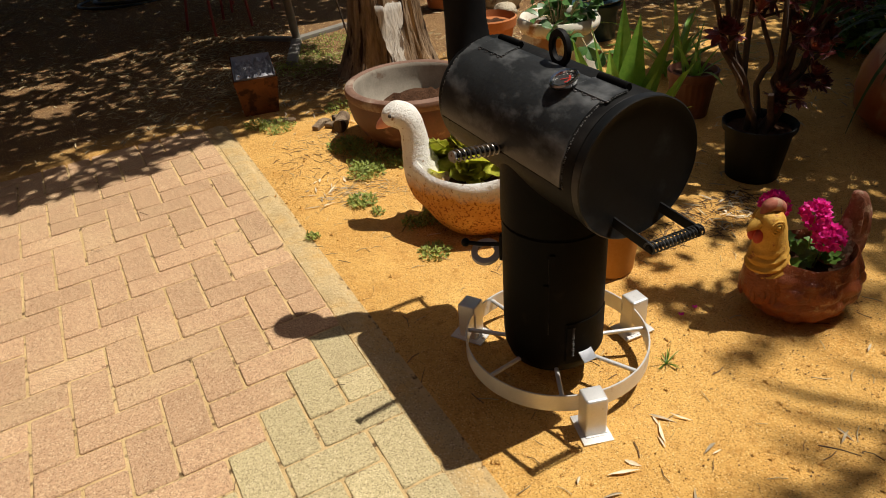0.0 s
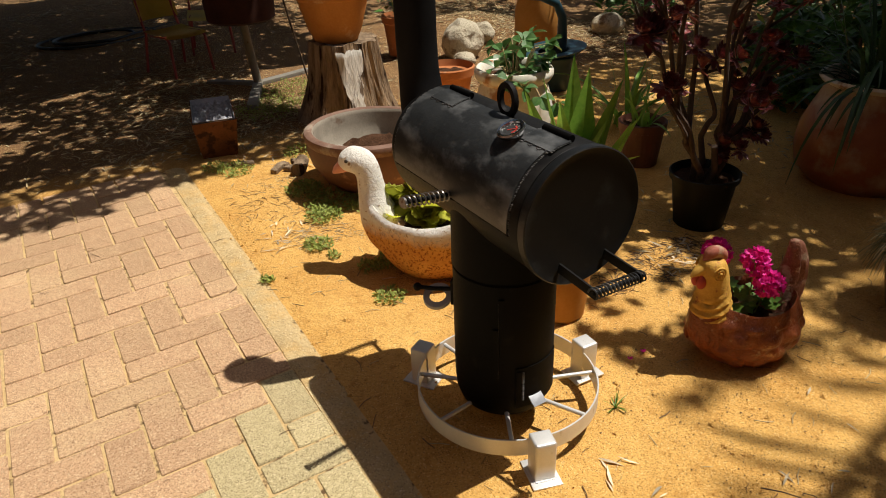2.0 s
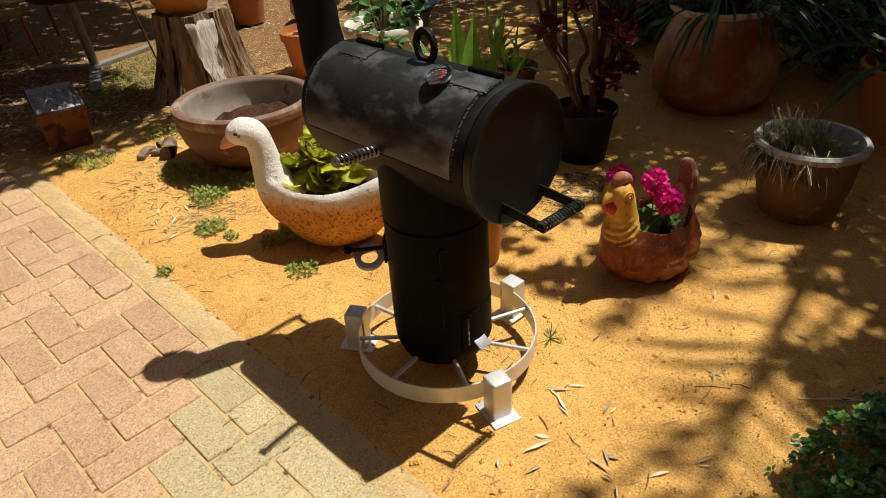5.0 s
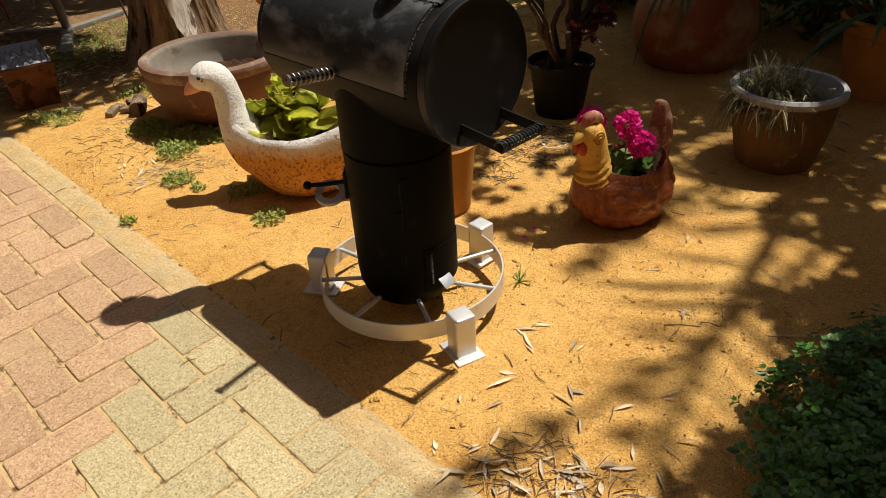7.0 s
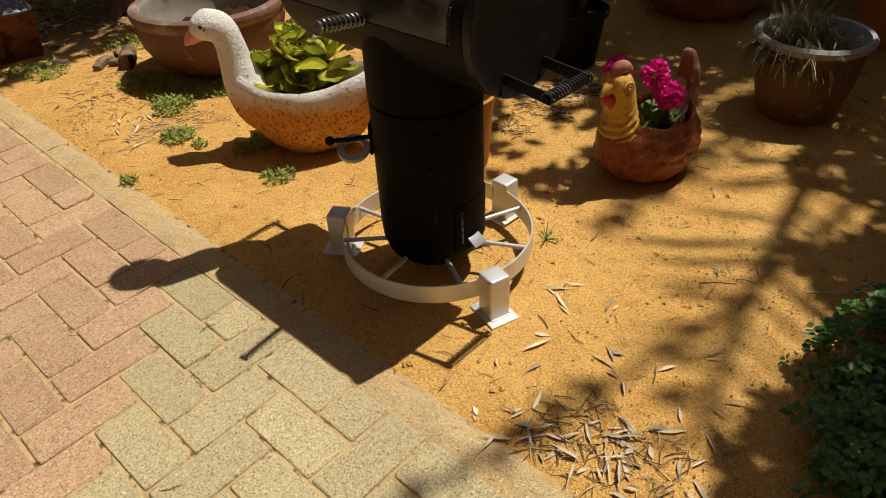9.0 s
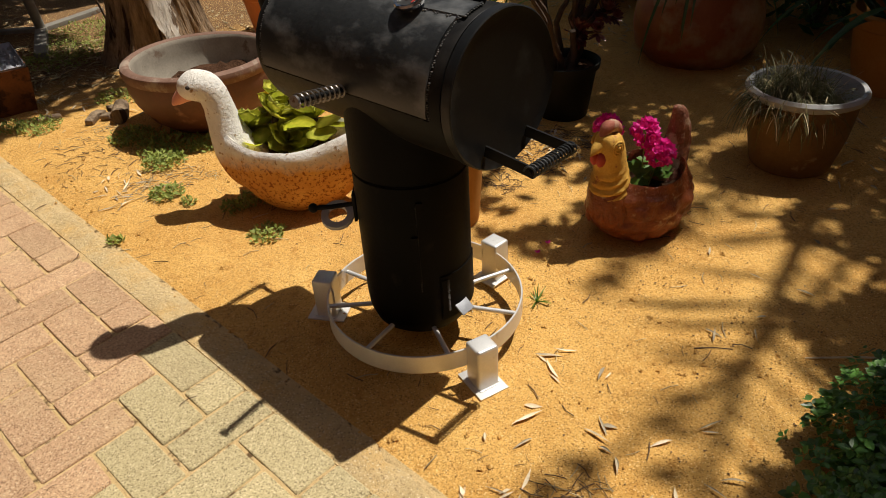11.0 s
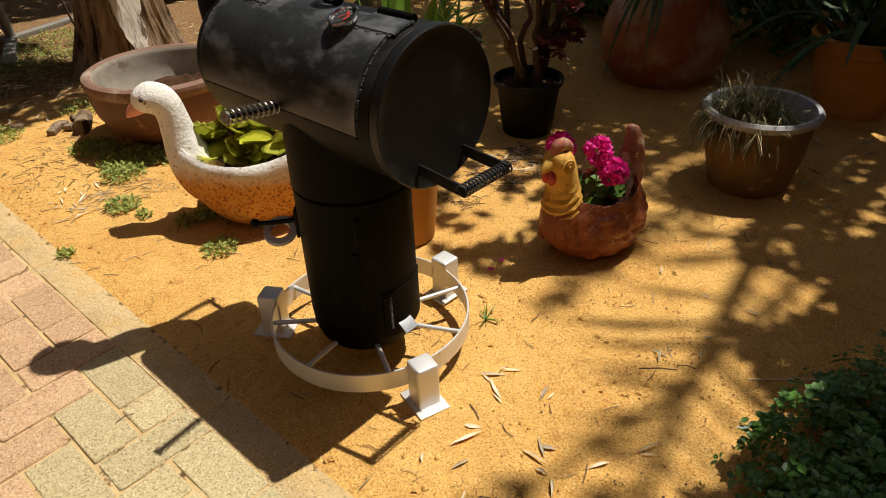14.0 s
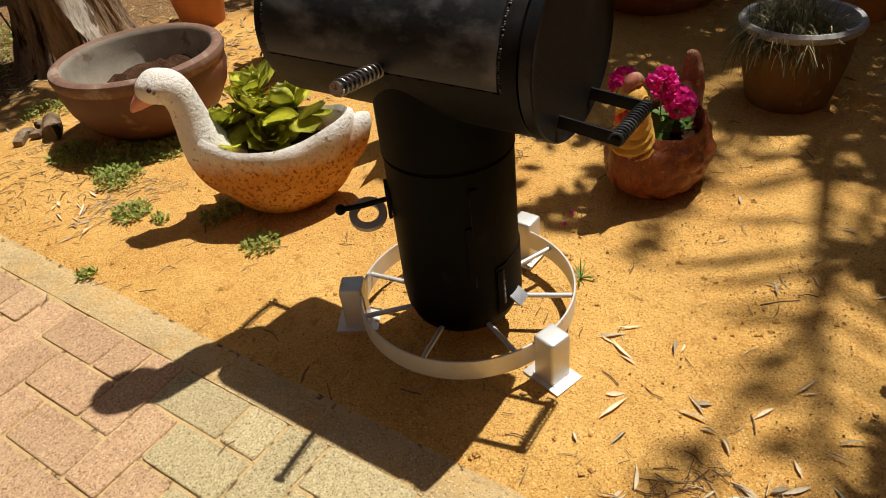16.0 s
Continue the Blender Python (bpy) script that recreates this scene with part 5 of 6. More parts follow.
def strap(i):
    a, q = rr.uniform(0, 6.28), rr.uniform(0, 0.16)
    return (q * math.cos(a), q * math.sin(a), 0), a + rr.uniform(-.5, .5), rr.uniform(0.35, 0.78), 0.024, radians(rr.uniform(35, 85)), rr.uniform(1.2, 3.6), 9


blades(ja, 120, strap, STRAP)
# second pot at the edge of the bed
turned_pot("tan_pot", "pale tan clay pot with a wide rim", pose(3.03, -0.965, 0), [(0, 0), (0.14, 0), (0.17, 0.12), (0.195, 0.27), (0.215, 0.28), (0.22, 0.33), (0.205, 0.34), (0.19, 0.31), (0.17, 0.25), (0, 0.22)], YPOT, soil=(0.18, 0.26), seed=12)
pl = thing("blade_plant", "plant with long stiff green blades", "plant", m=pose(3.03, -0.965, 0.25))
blades(pl, 46, lambda i: ((rr.uniform(-.08, .08), rr.uniform(-.08, .08), 0), rr.uniform(0, 6.28), rr.uniform(0.35, 0.75), 0.05, radians(rr.uniform(35, 80)), rr.uniform(0.6, 2.6), 9), STRAP)

# ---- ash trough, log, chairs, stand, hose ----
ash_at = pose(0.47, 2.24, 0, 0, 0, -11)
tr = thing("ash_trough", "rusty flared steel trough full of grey ash", "trough", m=ash_at)


def frustum(b0, b1, z0, z1, t):
    """Open flared box with wall thickness t; b0, b1 half sizes at foot and rim."""
    b = bmesh.new()
    o = [[b.verts.new((sx * hx, sy * hy, z)) for sx, sy in ((-1, -1), (1, -1), (1, 1), (-1, 1))] for (hx, hy), z in ((b0, z0), (b1, z1), ((b1[0] - t, b1[1] - t), z1), ((b0[0] - t, b0[1] - t), z0 + t))]
    for p, q in zip(o, o[1:]):
        for i in range(4):
            b.faces.new((p[i], p[(i + 1) % 4], q[(i + 1) % 4], q[i]))
    b.faces.new(o[0][::-1])
    b.faces.new(o[3])
    return b


part("body", frustum((0.095, 0.17), (0.118, 0.245), 0.0, 0.225, 0.004), RUST, tr)
part("lining", frustum((0.098, 0.19), (0.112, 0.236), 0.13, 0.232, 0.003), GALV, tr, "galvanised inner lining")
bm = bmesh.new()
bmesh.ops.create_grid(bm, x_segments=26, y_segments=44, size=0.5)
for v in bm.verts:
    v.co = Vector((v.co.x * 0.205, v.co.y * 0.43, 0.205 + 0.030 * noise.noise((v.co.x * 9, v.co.y * 12, 1)) + 0.022 * abs(noise.noise((v.co.x * 22, v.co.y * 30, 5)))))
part("ash", bm, ASH, tr, "lumpy grey ash")
single("log", tube([(0, 0, 0.036), (0.05, 0.0, 0.037), (0.14, 0.01, 0.036)], [0.036, 0.038, 0.034], 18), WOOD, "short sawn log lying on the sand", "log", m=pose(0.70, 1.53, 0, 0, 0, 55))
rr = random.Random(8)
for i in range(5):
    single("wood_chunk", box(rr.uniform(.05, .11), rr.uniform(.03, .05), rr.uniform(.02, .04), None, 0.008), WOOD, "weathered chunk of firewood on the sand", "wood", "firewood chunks", m=pose(0.62 + rr.uniform(-.13, .16), 1.72 + rr.uniform(-.10, .14), 0.016, rr.uniform(-8, 8), rr.uniform(-8, 8), rr.uniform(0, 180)))


def school_chair(m):
    ch = thing("school_chair", "small yellow plastic chair on a red tube frame", "chair", "old school chairs", m)
    b = bmesh.new()
    g = []
    for i in range(9):
        row = []
        for j in range(9):
            u, v = i / 8 - 0.5, j / 8 - 0.5
            k = 1 - 0.16 * max(0, abs(u) * 2 - 0.6) ** 1.5 * (abs(v) * 2)
            row.append(b.verts.new((0.36 * u * k, 0.34 * v * k, 0.335 - 0.012 * (1 - 4 * u * u) + 0.018 * max(0, -v - 0.3) * -4 + 0.02 * abs(2 * v) ** 3 * (v > 0))))
        g.append(row)
    for i in range(8):
        for j in range(8):
            b.faces.new((g[i][j], g[i + 1][j], g[i + 1][j + 1], g[i][j + 1]))
    bmesh.ops.solidify(b, geom=b.faces[:], thickness=0.009)
    part("seat", b, CHAIR_Y, ch, "worn yellow seat")
    b = bmesh.new()
    g = [[b.verts.new((0.34 * (i / 10 - 0.5) * (1 - 0.10 * (j == 6)), 0.185 + 0.05 * j / 6 - 0.045 * (1 - 4 * (i / 10 - 0.5) ** 2) * -1, 0.42 + 0.23 * j / 6 - 0.02 * (j == 6) * abs(i / 5 - 1) ** 3)) for j in range(7)] for i in range(11)]
    for i in range(10):
        for j in range(6):
            b.faces.new((g[i][j], g[i + 1][j], g[i + 1][j + 1], g[i][j + 1]))
    bmesh.ops.solidify(b, geom=b.faces[:], thickness=0.008)
    part("backrest", b, CHAIR_Y, ch, "yellow curved backrest")
    for s in (-1, 1):
        part("front_leg", tube([(s * 0.15, 0.12, 0.322), (s * 0.155, -0.10, 0.322), (s * 0.16, -0.145, 0.30), (s * 0.175, -0.165, 0.0)], 0.011, 10), CHAIR_RED, ch, "red steel tube leg")
        part("rear_leg", tube([(s * 0.175, 0.235, 0.0), (s * 0.155, 0.165, 0.33), (s * 0.15, 0.215, 0.46), (s * 0.15, 0.235, 0.60)], 0.011, 10), CHAIR_RED, ch, "red steel tube leg")
    return ch


chair = school_chair(pose(0.69, 4.13, 0, 0, 0, 22))
copy_thing(chair, pose(1.10, 4.75, 0, 0, 0, -14))
st = thing("burner_stand", "rusty maroon drum burner on a bent pole stand", "fire pit", m=pose(1.07, 3.38, 0))
part("pole", tube([(0, 0, 0.03), (-0.060, -0.06, 0.52)], 0.030, 14), GREYBAR, st, "leaning grey steel pole")
part("drum", lathe([(0, 0.44), (0.20, 0.44), (0.235, 0.46), (0.262, 0.92), (0.252, 0.93), (0.242, 0.90), (0, 0.52)], 36, wob=0.01), MAROON, st, "rusty maroon drum").location = (-0.06, -0.06, 0.055)
for dx, dy in ((-0.22, -0.56), (0.45, 0.14), (-0.30, 0.27)):
    d = Vector((dx, dy, 0))
    part("leg", box(d.length, 0.07, 0.04, Matrix.Translation(d / 2 + Vector((0, 0, 0.020))) @ Matrix.Rotation(math.atan2(dy, dx), 4, "Z"), 0.004), GREYBAR, st, "grey channel steel leg")
rr = random.Random(6)
pts = []
for i in range(110):
    a = i * 0.16
    r = 0.30 + 0.08 * math.sin(a * 0.37)
    pts.append((r * math.cos(a) * 1.5, r * math.sin(a), 0.016 + 0.010 * (i // 40)))
pts += [(1.0 + 0.12 * i, 0.5 + 0.25 * math.sin(i * 0.5), 0.016) for i in range(12)]
single("garden_hose", tube(pts, 0.014, 8), RUBBER, "black garden hose coiled on the ground", "hose", m=pose(0.30, 6.1, 0))

# ---- low bush at the corner of the bed ----
bu = thing("bush", "low bush with glossy dark green oval leaves", "bush", m=pose(0.895, -1.885, 0) @ Matrix.Diagonal((1.05, 1.0, 0.72, 1)))
rr = random.Random(41)
lf = bpy.data.meshes.new("sprig")
vs, fs = [], []


def ovate(m, length, width):
    """Six-point ovate leaf folded a little along its rib, appended to vs and fs."""
    k = len(vs)
    for x, y, z in ((0, 0, 0), (0.33, 0.46, 0.10), (0.72, 0.34, 0.08), (1, 0, -0.06), (0.72, -0.34, 0.08), (0.33, -0.46, 0.10), (0.5, 0, 0.0)):
        vs.append(m @ Vector((x * length, y * width, z * length)))
    fs.extend(((k, k + 6, k + 1), (k + 1, k + 6, k + 2), (k + 2, k + 6, k + 3), (k + 3, k + 6, k + 4), (k + 4, k + 6, k + 5), (k + 5, k + 6, k)))


for i in range(3300):
    d = Vector((rr.gauss(0, 1), rr.gauss(0, 1), rr.gauss(0.25, 1))).normalized()
    q = rr.uniform(0.25, 1.0) ** 0.45
    p = Vector((d.x * 0.54 * q, d.y * 0.45 * q, 0.105 + d.z * 0.115 * q))
    p.xy *= 1 + 0.30 * noise.noise(d * 2.6) + 0.10 * noise.noise(d * 7)
    p.z += 0.06 * noise.noise((p.x * 7, p.y * 7, 2))
    if p.z < 0.012:
        continue
    tilt = Matrix.Translation(p) @ d.lerp(Vector((0, 0, 1)), 0.6).normalized().to_track_quat("Z", "Y").to_matrix().to_4x4() @ pose(0, 0, 0, rr.uniform(-25, 25), rr.uniform(-25, 25), rr.uniform(0, 360))
    big = rr.uniform(0.017, 0.029)
    for k in range(6):
        ovate(tilt @ Matrix.Rotation(k * 1.571 + 0.785 * (k > 3), 4, "Z") @ Matrix.Translation((0.003, 0, 0.012 * (k > 3))) @ Matrix.Rotation(-0.25 - 0.5 * (k > 3), 4, "Y"), big * (1 if k < 4 else 0.6) * rr.uniform(0.8, 1.1), big * 0.72)
lf.from_pydata(vs, [], fs)
lf.materials.append(BUSH)
lf.name = "foliage"
ob = new("foliage", lf)
ob.parent = bu
for i in range(16):
    a = i * 0.8
    part("stem", tube([(0.05 * math.cos(a), 0.05 * math.sin(a), -0.01), (0.2 * math.cos(a), 0.2 * math.sin(a), 0.12), (0.32 * math.cos(a), 0.30 * math.sin(a), 0.16)], [0.006, 0.005, 0.003], 6), WEED, bu)

# ---- weeds and litter ----
def weed(x, y, r, h, n, seed, label="low green weed tuft growing in the sand"):
    q = random.Random(seed)
    b = bmesh.new()
    for i in range(n):
        a, s = q.uniform(0, 6.28), r * math.sqrt(q.random())
        z = q.uniform(0.003, h) * (1 - 0.6 * s / r)
        leaf_into(b, Matrix.Translation((s * math.cos(a), s * math.sin(a), z)) @ pose(0, 0, 0, q.uniform(-40, 40), q.uniform(-60, 20), q.uniform(0, 360)), q.uniform(0.010, 0.022), q.uniform(0.006, 0.011), 0.2, 0.2, 2)
    for i in range(n // 12):
        a, s = q.uniform(0, 6.28), r * math.sqrt(q.random()) * 0.9
        tube([(0.3 * s * math.cos(a), 0.3 * s * math.sin(a), -0.004), (s * math.cos(a), s * math.sin(a), h * 0.5)], 0.0012, 4, b)
    return single("weed", b, WEED, label, "weed", "weeds in the sand", m=pose(x, y, 0))


for i, (x, y, r, h, n) in enumerate(((0.50, 0.745, 0.065, 0.035, 260), (0.222, 0.585, 0.028, 0.022, 70), (0.572, 0.21, 0.06, 0.035, 200), (0.61, 0.45, 0.055, 0.03, 150), (0.625, 1.00, 0.085, 0.05, 380), (0.72, 1.12, 0.14, 0.05, 620), (0.66, 1.33, 0.10, 0.05, 420), (0.84, 1.00, 0.09, 0.04, 300), (0.44, 1.80, 0.10, 0.05, 300), (0.70, 0.45, 0.07, 0.03, 160), (0.52, 0.62, 0.03, 0.02, 50), (0.95, 2.75, 0.25, 0.06, 700), (1.25, 3.1, 0.3, 0.06, 700), (0.85, 1.85, 0.12, 0.05, 260), (0.36, 1.90, 0.07, 0.045, 160))):
    weed(x, y, r, h, n, i + 50)
bm = bmesh.new()
rr = random.Random(77)
for i in range(16):
    blade_into(bm, (0, 0, 0), rr.uniform(0, 6.28), rr.uniform(0.03, 0.06), 0.003, radians(rr.uniform(20, 75)), 0.6, 4)
single("grass_tuft", bm, AGAVE, "small green grass tuft beside the stand", "grass", m=pose(0.852, -0.69, 0))

def curled_leaf(b, m, length, width, q):
    """A dead lance-shaped leaf: bowed, rolled along its length and twisted."""
    bow, roll, twist, side = q.uniform(-0.10, 0.22), q.uniform(0.2, 1.6), q.uniform(-1.2, 1.2), q.uniform(-0.16, 0.16)
    prev = None
    for i in range(7):
        t = i / 6
        w = width * 0.5 * max(0.06, math.sin(math.pi * (0.03 + 0.94 * t) ** 0.8) ** 1.35)
        c, s_ = math.cos(twist * (t - 0.4)), math.sin(twist * (t - 0.4))
        mid = Vector((length * t, length * side * t * t, length * bow * 4 * t * (1 - t) * 0.35 + 0.002 + w * abs(s_)))
        row = []
        for k in (-1, -0.4, 0.4, 1):
            y, z = w * math.sin(k * (0.5 + roll * 0.6)) / max(0.4, 0.5 + roll * 0.6), w * roll * 0.45 * k * k
            row.append(b.verts.new(m @ (mid + Vector((0, y * c - z * s_, y * s_ + z * c)))))
        if prev:
            for k in range(3):
                b.faces.new((prev[k], prev[k + 1], row[k + 1], row[k]))
        prev = row


def scatter(name, label, material, spots, seed, size, kind_of="leaf"):
    """Loose pieces on the ground as one mesh; spots: (x0, x1, y0, y1, count, clump)."""
    q = random.Random(seed)
    b = bmesh.new()
    for x0, x1, y0, y1, cnt, clump in spots:
        made = 0
        while made < cnt:
            x, y = q.uniform(x0, x1), q.uniform(y0, y1)
            if clump and noise.noise((x * clump, y * clump, seed)) < q.uniform(-0.25, 0.45):
                continue
            made += 1
            on_pave = x < KERB_X and y < PAVE_END
            z = (0.004 + slope(x, y) if on_pave else lie(x, y) + 0.003)
            m = Matrix.Translation((x, y, z)) @ pose(0, 0, 0, q.uniform(-16, 16), q.uniform(-7, 7), q.uniform(0, 360))
            s = q.uniform(0.5, 1.5) if kind_of != "crumb" else 0.5 + 3.0 * q.random() ** 7
            if kind_of == "leaf":
                curled_leaf(b, m, size[0] * s, size[1] * q.uniform(0.6, 1.4), q)
            elif kind_of == "twig":
                ln = size[0] * s
                tube([m @ Vector((-ln / 2, 0, 0)), m @ Vector((0, ln * q.uniform(-.12, .12), 0.002)), m @ Vector((ln / 2, 0, 0))], size[1] * s, 4, b)
            else:
                k = [b.verts.new(m @ (Vector(v) * size[0] * s * q.uniform(0.7, 1.2))) for v in ((1, 0, 0), (0, .8, 0), (-1, 0, 0), (0, -.8, 0), (0, 0, .6), (0, 0, -.6))]
                for a in range(4):
                    b.faces.new((k[a], k[(a + 1) % 4], k[4]))
                    b.faces.new((k[(a + 1) % 4], k[a], k[5]))
    single(name, b, material, label, "litter", kind="stuff")


scatter("dry_leaves", "curled cream and grey dead leaves lying on the sand", DRY, ((0.25, 0.42, -1.30, -1.17, 28, 0), (0.30, 0.50, -1.42, -1.25, 9, 0), (1.52, 1.85, -0.26, -0.06, 34, 0), (0.235, 0.34, -1.16, -1.02, 12, 0), (0.225, 0.30, -1.04, -0.96, 5, 0), (0.36, 0.62, -1.12, -0.90, 8, 0), (0.55, 0.78, -1.02, -0.80, 7, 0), (0.42, 0.75, -1.36, -1.12, 9, 0), (0.9, 1.4, -1.30, -0.90, 7, 0), (0.32, 0.52, 0.80, 1.15, 22, 3.0), (0.35, 0.9, 1.55, 2.0, 34, 0)), 3, (0.054, 0.0092))
scatter("leaf_litter", "straw-coloured leaf litter on the shaded ground", STRAW, ((-2.0, 4.5, 2.1, 8.5, 3600, 0.9), (-1.0, 8.0, 5.0, 13.0, 2600, 0.5), (1.9, 4.4, 2.6, 5.6, 3600, 0.6), (-0.3, 1.4, 2.1, 4.2, 1300, 1.0), (1.6, 4.0, 0.6, 2.6, 600, 1.4), (1.5, 3.4, -1.2, 0.6, 170, 1.0), (1.2, 1.9, 0.3, 2.0, 160, 0)), 5, (0.060, 0.011))
scatter("twigs", "thin dark twigs and straws scattered over the sand", TWIG, ((0.22, 1.6, -1.2, 1.6, 120, 0), (0.22, 0.45, -1.36, -1.05, 120, 0), (1.45, 1.85, -0.28, -0.04, 330, 0), (1.27, 1.42, -0.25, -0.10, 70, 0), (-0.6, 0.2, -0.9, 1.7, 14, 0), (1.3, 2.4, -1.2, 0.3, 60, 0), (0.3, 0.62, 0.75, 1.6, 90, 2.0)), 7, (0.036, 0.0009), "twig")
scatter("straws", "pale dry straws scattered over the sand", STRAW, ((0.22, 1.6, -1.2, 1.6, 130, 0), (0.235, 0.48, -1.36, -1.08, 50, 0), (0.28, 0.70, 0.72, 1.6, 190, 2.0), (0.3, 0.5, 0.3, 1.0, 16, 0)), 8, (0.040, 0.0010), "twig")
scatter("crumbs", "dark crumbs and seeds scattered over the sand", TWIG, ((0.22, 1.7, -1.4, 1.4, 7500, 1.6), (0.22, 0.5, -1.42, -1.02, 900, 0), (1.3, 2.6, -1.3, 0.4, 1300, 1.0), (-0.8, 0.2, -1.0, 1.9, 120, 0), (0.6, 1.5, -1.45, -1.0, 500, 0), (0.22, 0.34, -1.0, 1.2, 160, 2.0)), 9, (0.0011,), "crumb")
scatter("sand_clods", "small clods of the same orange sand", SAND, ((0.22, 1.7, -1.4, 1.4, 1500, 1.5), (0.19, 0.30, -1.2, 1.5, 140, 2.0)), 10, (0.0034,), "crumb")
single("stick", tube([(0, 0, 0.004), (0.13, 0.006, 0.005), (0.30, 0.0, 0.004)], [0.0022, 0.0026, 0.0018], 6), DRY, "thin straight pale dry stick on the sand", "stick", m=pose(1.087, -1.332, 0.0, 0, 0, -52))
single("stick", tube([(0, 0, 0.003), (0.05, 0.003, 0.004), (0.095, 0.0, 0.003)], [0.0016, 0.0018, 0.0012], 6), TWIG, "thin dark dry stick on the sand", "stick", m=pose(0.95, -1.11, 0.0, 0, 0, -53))
for x, y in ((1.043, -0.551), (1.105, -0.545)):
    bm = bmesh.new()
    for k in range(3):
        leaf_into(bm, pose(0, 0, 0.003, 0, -18, k * 120), 0.012, 0.012, 0.3, 0.2, 2)
    single("fallen_petal", bm, PETAL, "fallen magenta geranium petal on the sand", "petal", "fallen petals", m=pose(x, y, 0.003))

# ---- unseen trees added to cast the dappled shade ----
def crown(parent, spots, seed, h0, h1, keep, scale, size=(0.13, 0.055)):
    """Leaves so placed that their shade falls on the given stretches of ground (x0, x1, y0, y1, leaves per square metre)."""
    q = random.Random(seed)
    vs, fs = [], []
    for x0, x1, y0, y1, dens, *own in spots:
        least = own[0] if own else keep
        for _ in range(int((x1 - x0) * (y1 - y0) * dens)):
            x, y = q.uniform(x0, x1), q.uniform(y0, y1)
            edge = min(x - x0, x1 - x, y - y0, y1 - y)
            if edge < 0.16 + 0.24 * noise.noise((x * 3.7, y * 3.7, seed + 5)) and least < -1.0:
                continue
            if noise.noise((x * scale, y * scale, seed)) + 0.45 * noise.noise((x * scale * 2.7, y * scale * 2.7, seed)) < least + (0.4 - edge) * 0.7 * (edge < 0.4):
                continue
            h = q.uniform(h0, h1)
            p = Vector((x + SUN_X * h, y + SUN_Y * h, h))
            a, b = q.uniform(0, 6.28), q.uniform(-0.7, 0.7)
            u = Vector((math.cos(a) * math.cos(b), math.sin(a) * math.cos(b), math.sin(b))) * size[0] * q.uniform(0.6, 1.2)
            v = Vector((-math.sin(a), math.cos(a), q.uniform(-0.6, 0.6))).normalized() * size[1] * q.uniform(0.7, 1.2)
            k = len(vs)
            vs += [p - u / 2, p + v / 2, p + u / 2, p - v / 2]
            fs.append((k, k + 1, k + 2, k + 3))
    mx = bpy.data.meshes.new("crown")
    mx.from_pydata(vs, [], fs)
    mx.materials.append(CANOPY)
    ob = new("crown", mx)
    ob.parent = parent
    ob.matrix_parent_inverse = parent.matrix_basis.inverted()
    return ob


def tree(x, y, h, reach, spots, seed, keep, scale, h0, h1):
    tr_ = thing("shade_tree", "leafy tree added to throw shade on the ground", "tree", "shade trees", m=pose(x, y, 0))
    part("trunk", tube([(0, 0, -0.05), (0.05, 0.03, h * 0.4), (0.0, 0.08, h * 0.75), (0.05, 0.05, h)], [0.17, 0.13, 0.11, 0.08], 14), BARK, tr_)
    for i, (dx, dy) in enumerate(reach):
        part("limb", tube([(0.02, 0.05, h * 0.7), (dx * 0.4, dy * 0.4, h * 0.9), (dx, dy, h * 1.05)], [0.07, 0.05, 0.02], 8), BARK, tr_)
    crown(tr_, spots, seed, h0, h1, keep, scale)
    return tr_


tree(-1.9, 5.2, 3.4, ((2.5, -1.2), (-2, 1), (1.5, 1.5), (-1.5, -1.8), (0.5, 3)), ((-5.0, 1.12, 2.3, 4.3, 850, -0.42), (-5.0, 1.12, 4.1, 9.5, 1900, -0.85), (-5.0, -0.70, 1.50, 2.7, 520), (-0.9, -0.2, 1.66, 2.7, 560), (-0.4, 0.35, 1.80, 2.7, 640), (0.1, 1.0, 1.86, 3.0, 1000, -0.75), (0.6, 2.0, 3.8, 7.5, 1300, -0.7), (-7.0, 6.0, 8.5, 17.0, 260)), 3.3, -0.50, 2.7, 2.8, 3.9)
tree(5.6, -1.0, 3.6, ((-1.8, 0.8), (1, 1.8), (-0.8, 1.9), (2, -1)), ((1.78, 7.5, -0.72, 0.75, 950, -0.64), (1.02, 2.2, -0.60, 0.16, 900, -0.50), (1.6, 3.4, -1.3, -0.6, 900, -0.48), (2.3, 7.5, -1.1, 1.3, 900, -0.85), (2.1, 7.5, 0.5, 1.1, 560), (1.95, 2.7, 0.35, 1.05, 900, -0.9), (2.15, 3.2, 1.0, 2.2, 800, -0.45), (3.0, 8.0, 1.05, 2.8, 800, -0.6)), 7.7, -0.42, 2.6, 3.0, 4.2)
tree(6.2, 7.5, 3.8, ((-2.5, -1), (-1, -2.5), (2, 1), (0, 2)), ((1.35, 9.0, 4.9, 11.0, 420), (4.0, 9.0, 2.4, 4.9, 560)), 5.1, -0.24, 2.2, 3.0, 4.2)
tree(2.6, -3.3, 3.0, ((0.8, 0.6), (-0.8, 0.5), (1.2, -0.4), (0.2, 1.0)), ((0.66, 3.6, -3.6, -1.22, 1300, -1.3), (1.15, 3.6, -2.2, -1.13, 1200, -1.3), (0.12, 1.1, -3.6, -1.28, 1700, -2.0), (-0.1, 0.5, -3.0, -1.60, 900, -0.9)), 6.1, -0.55, 2.2, 2.6, 3.6)

# palm
PH = 6.5
palm = thing("palm", "palm with long feathered fronds", "palm", m=pose(6.07, -1.835, 0))
part("trunk", tube([(0, 0, -0.05), (0.05, 0, 2.0), (0, 0, PH)], [0.18, 0.15, 0.13], 16), BARK, palm)


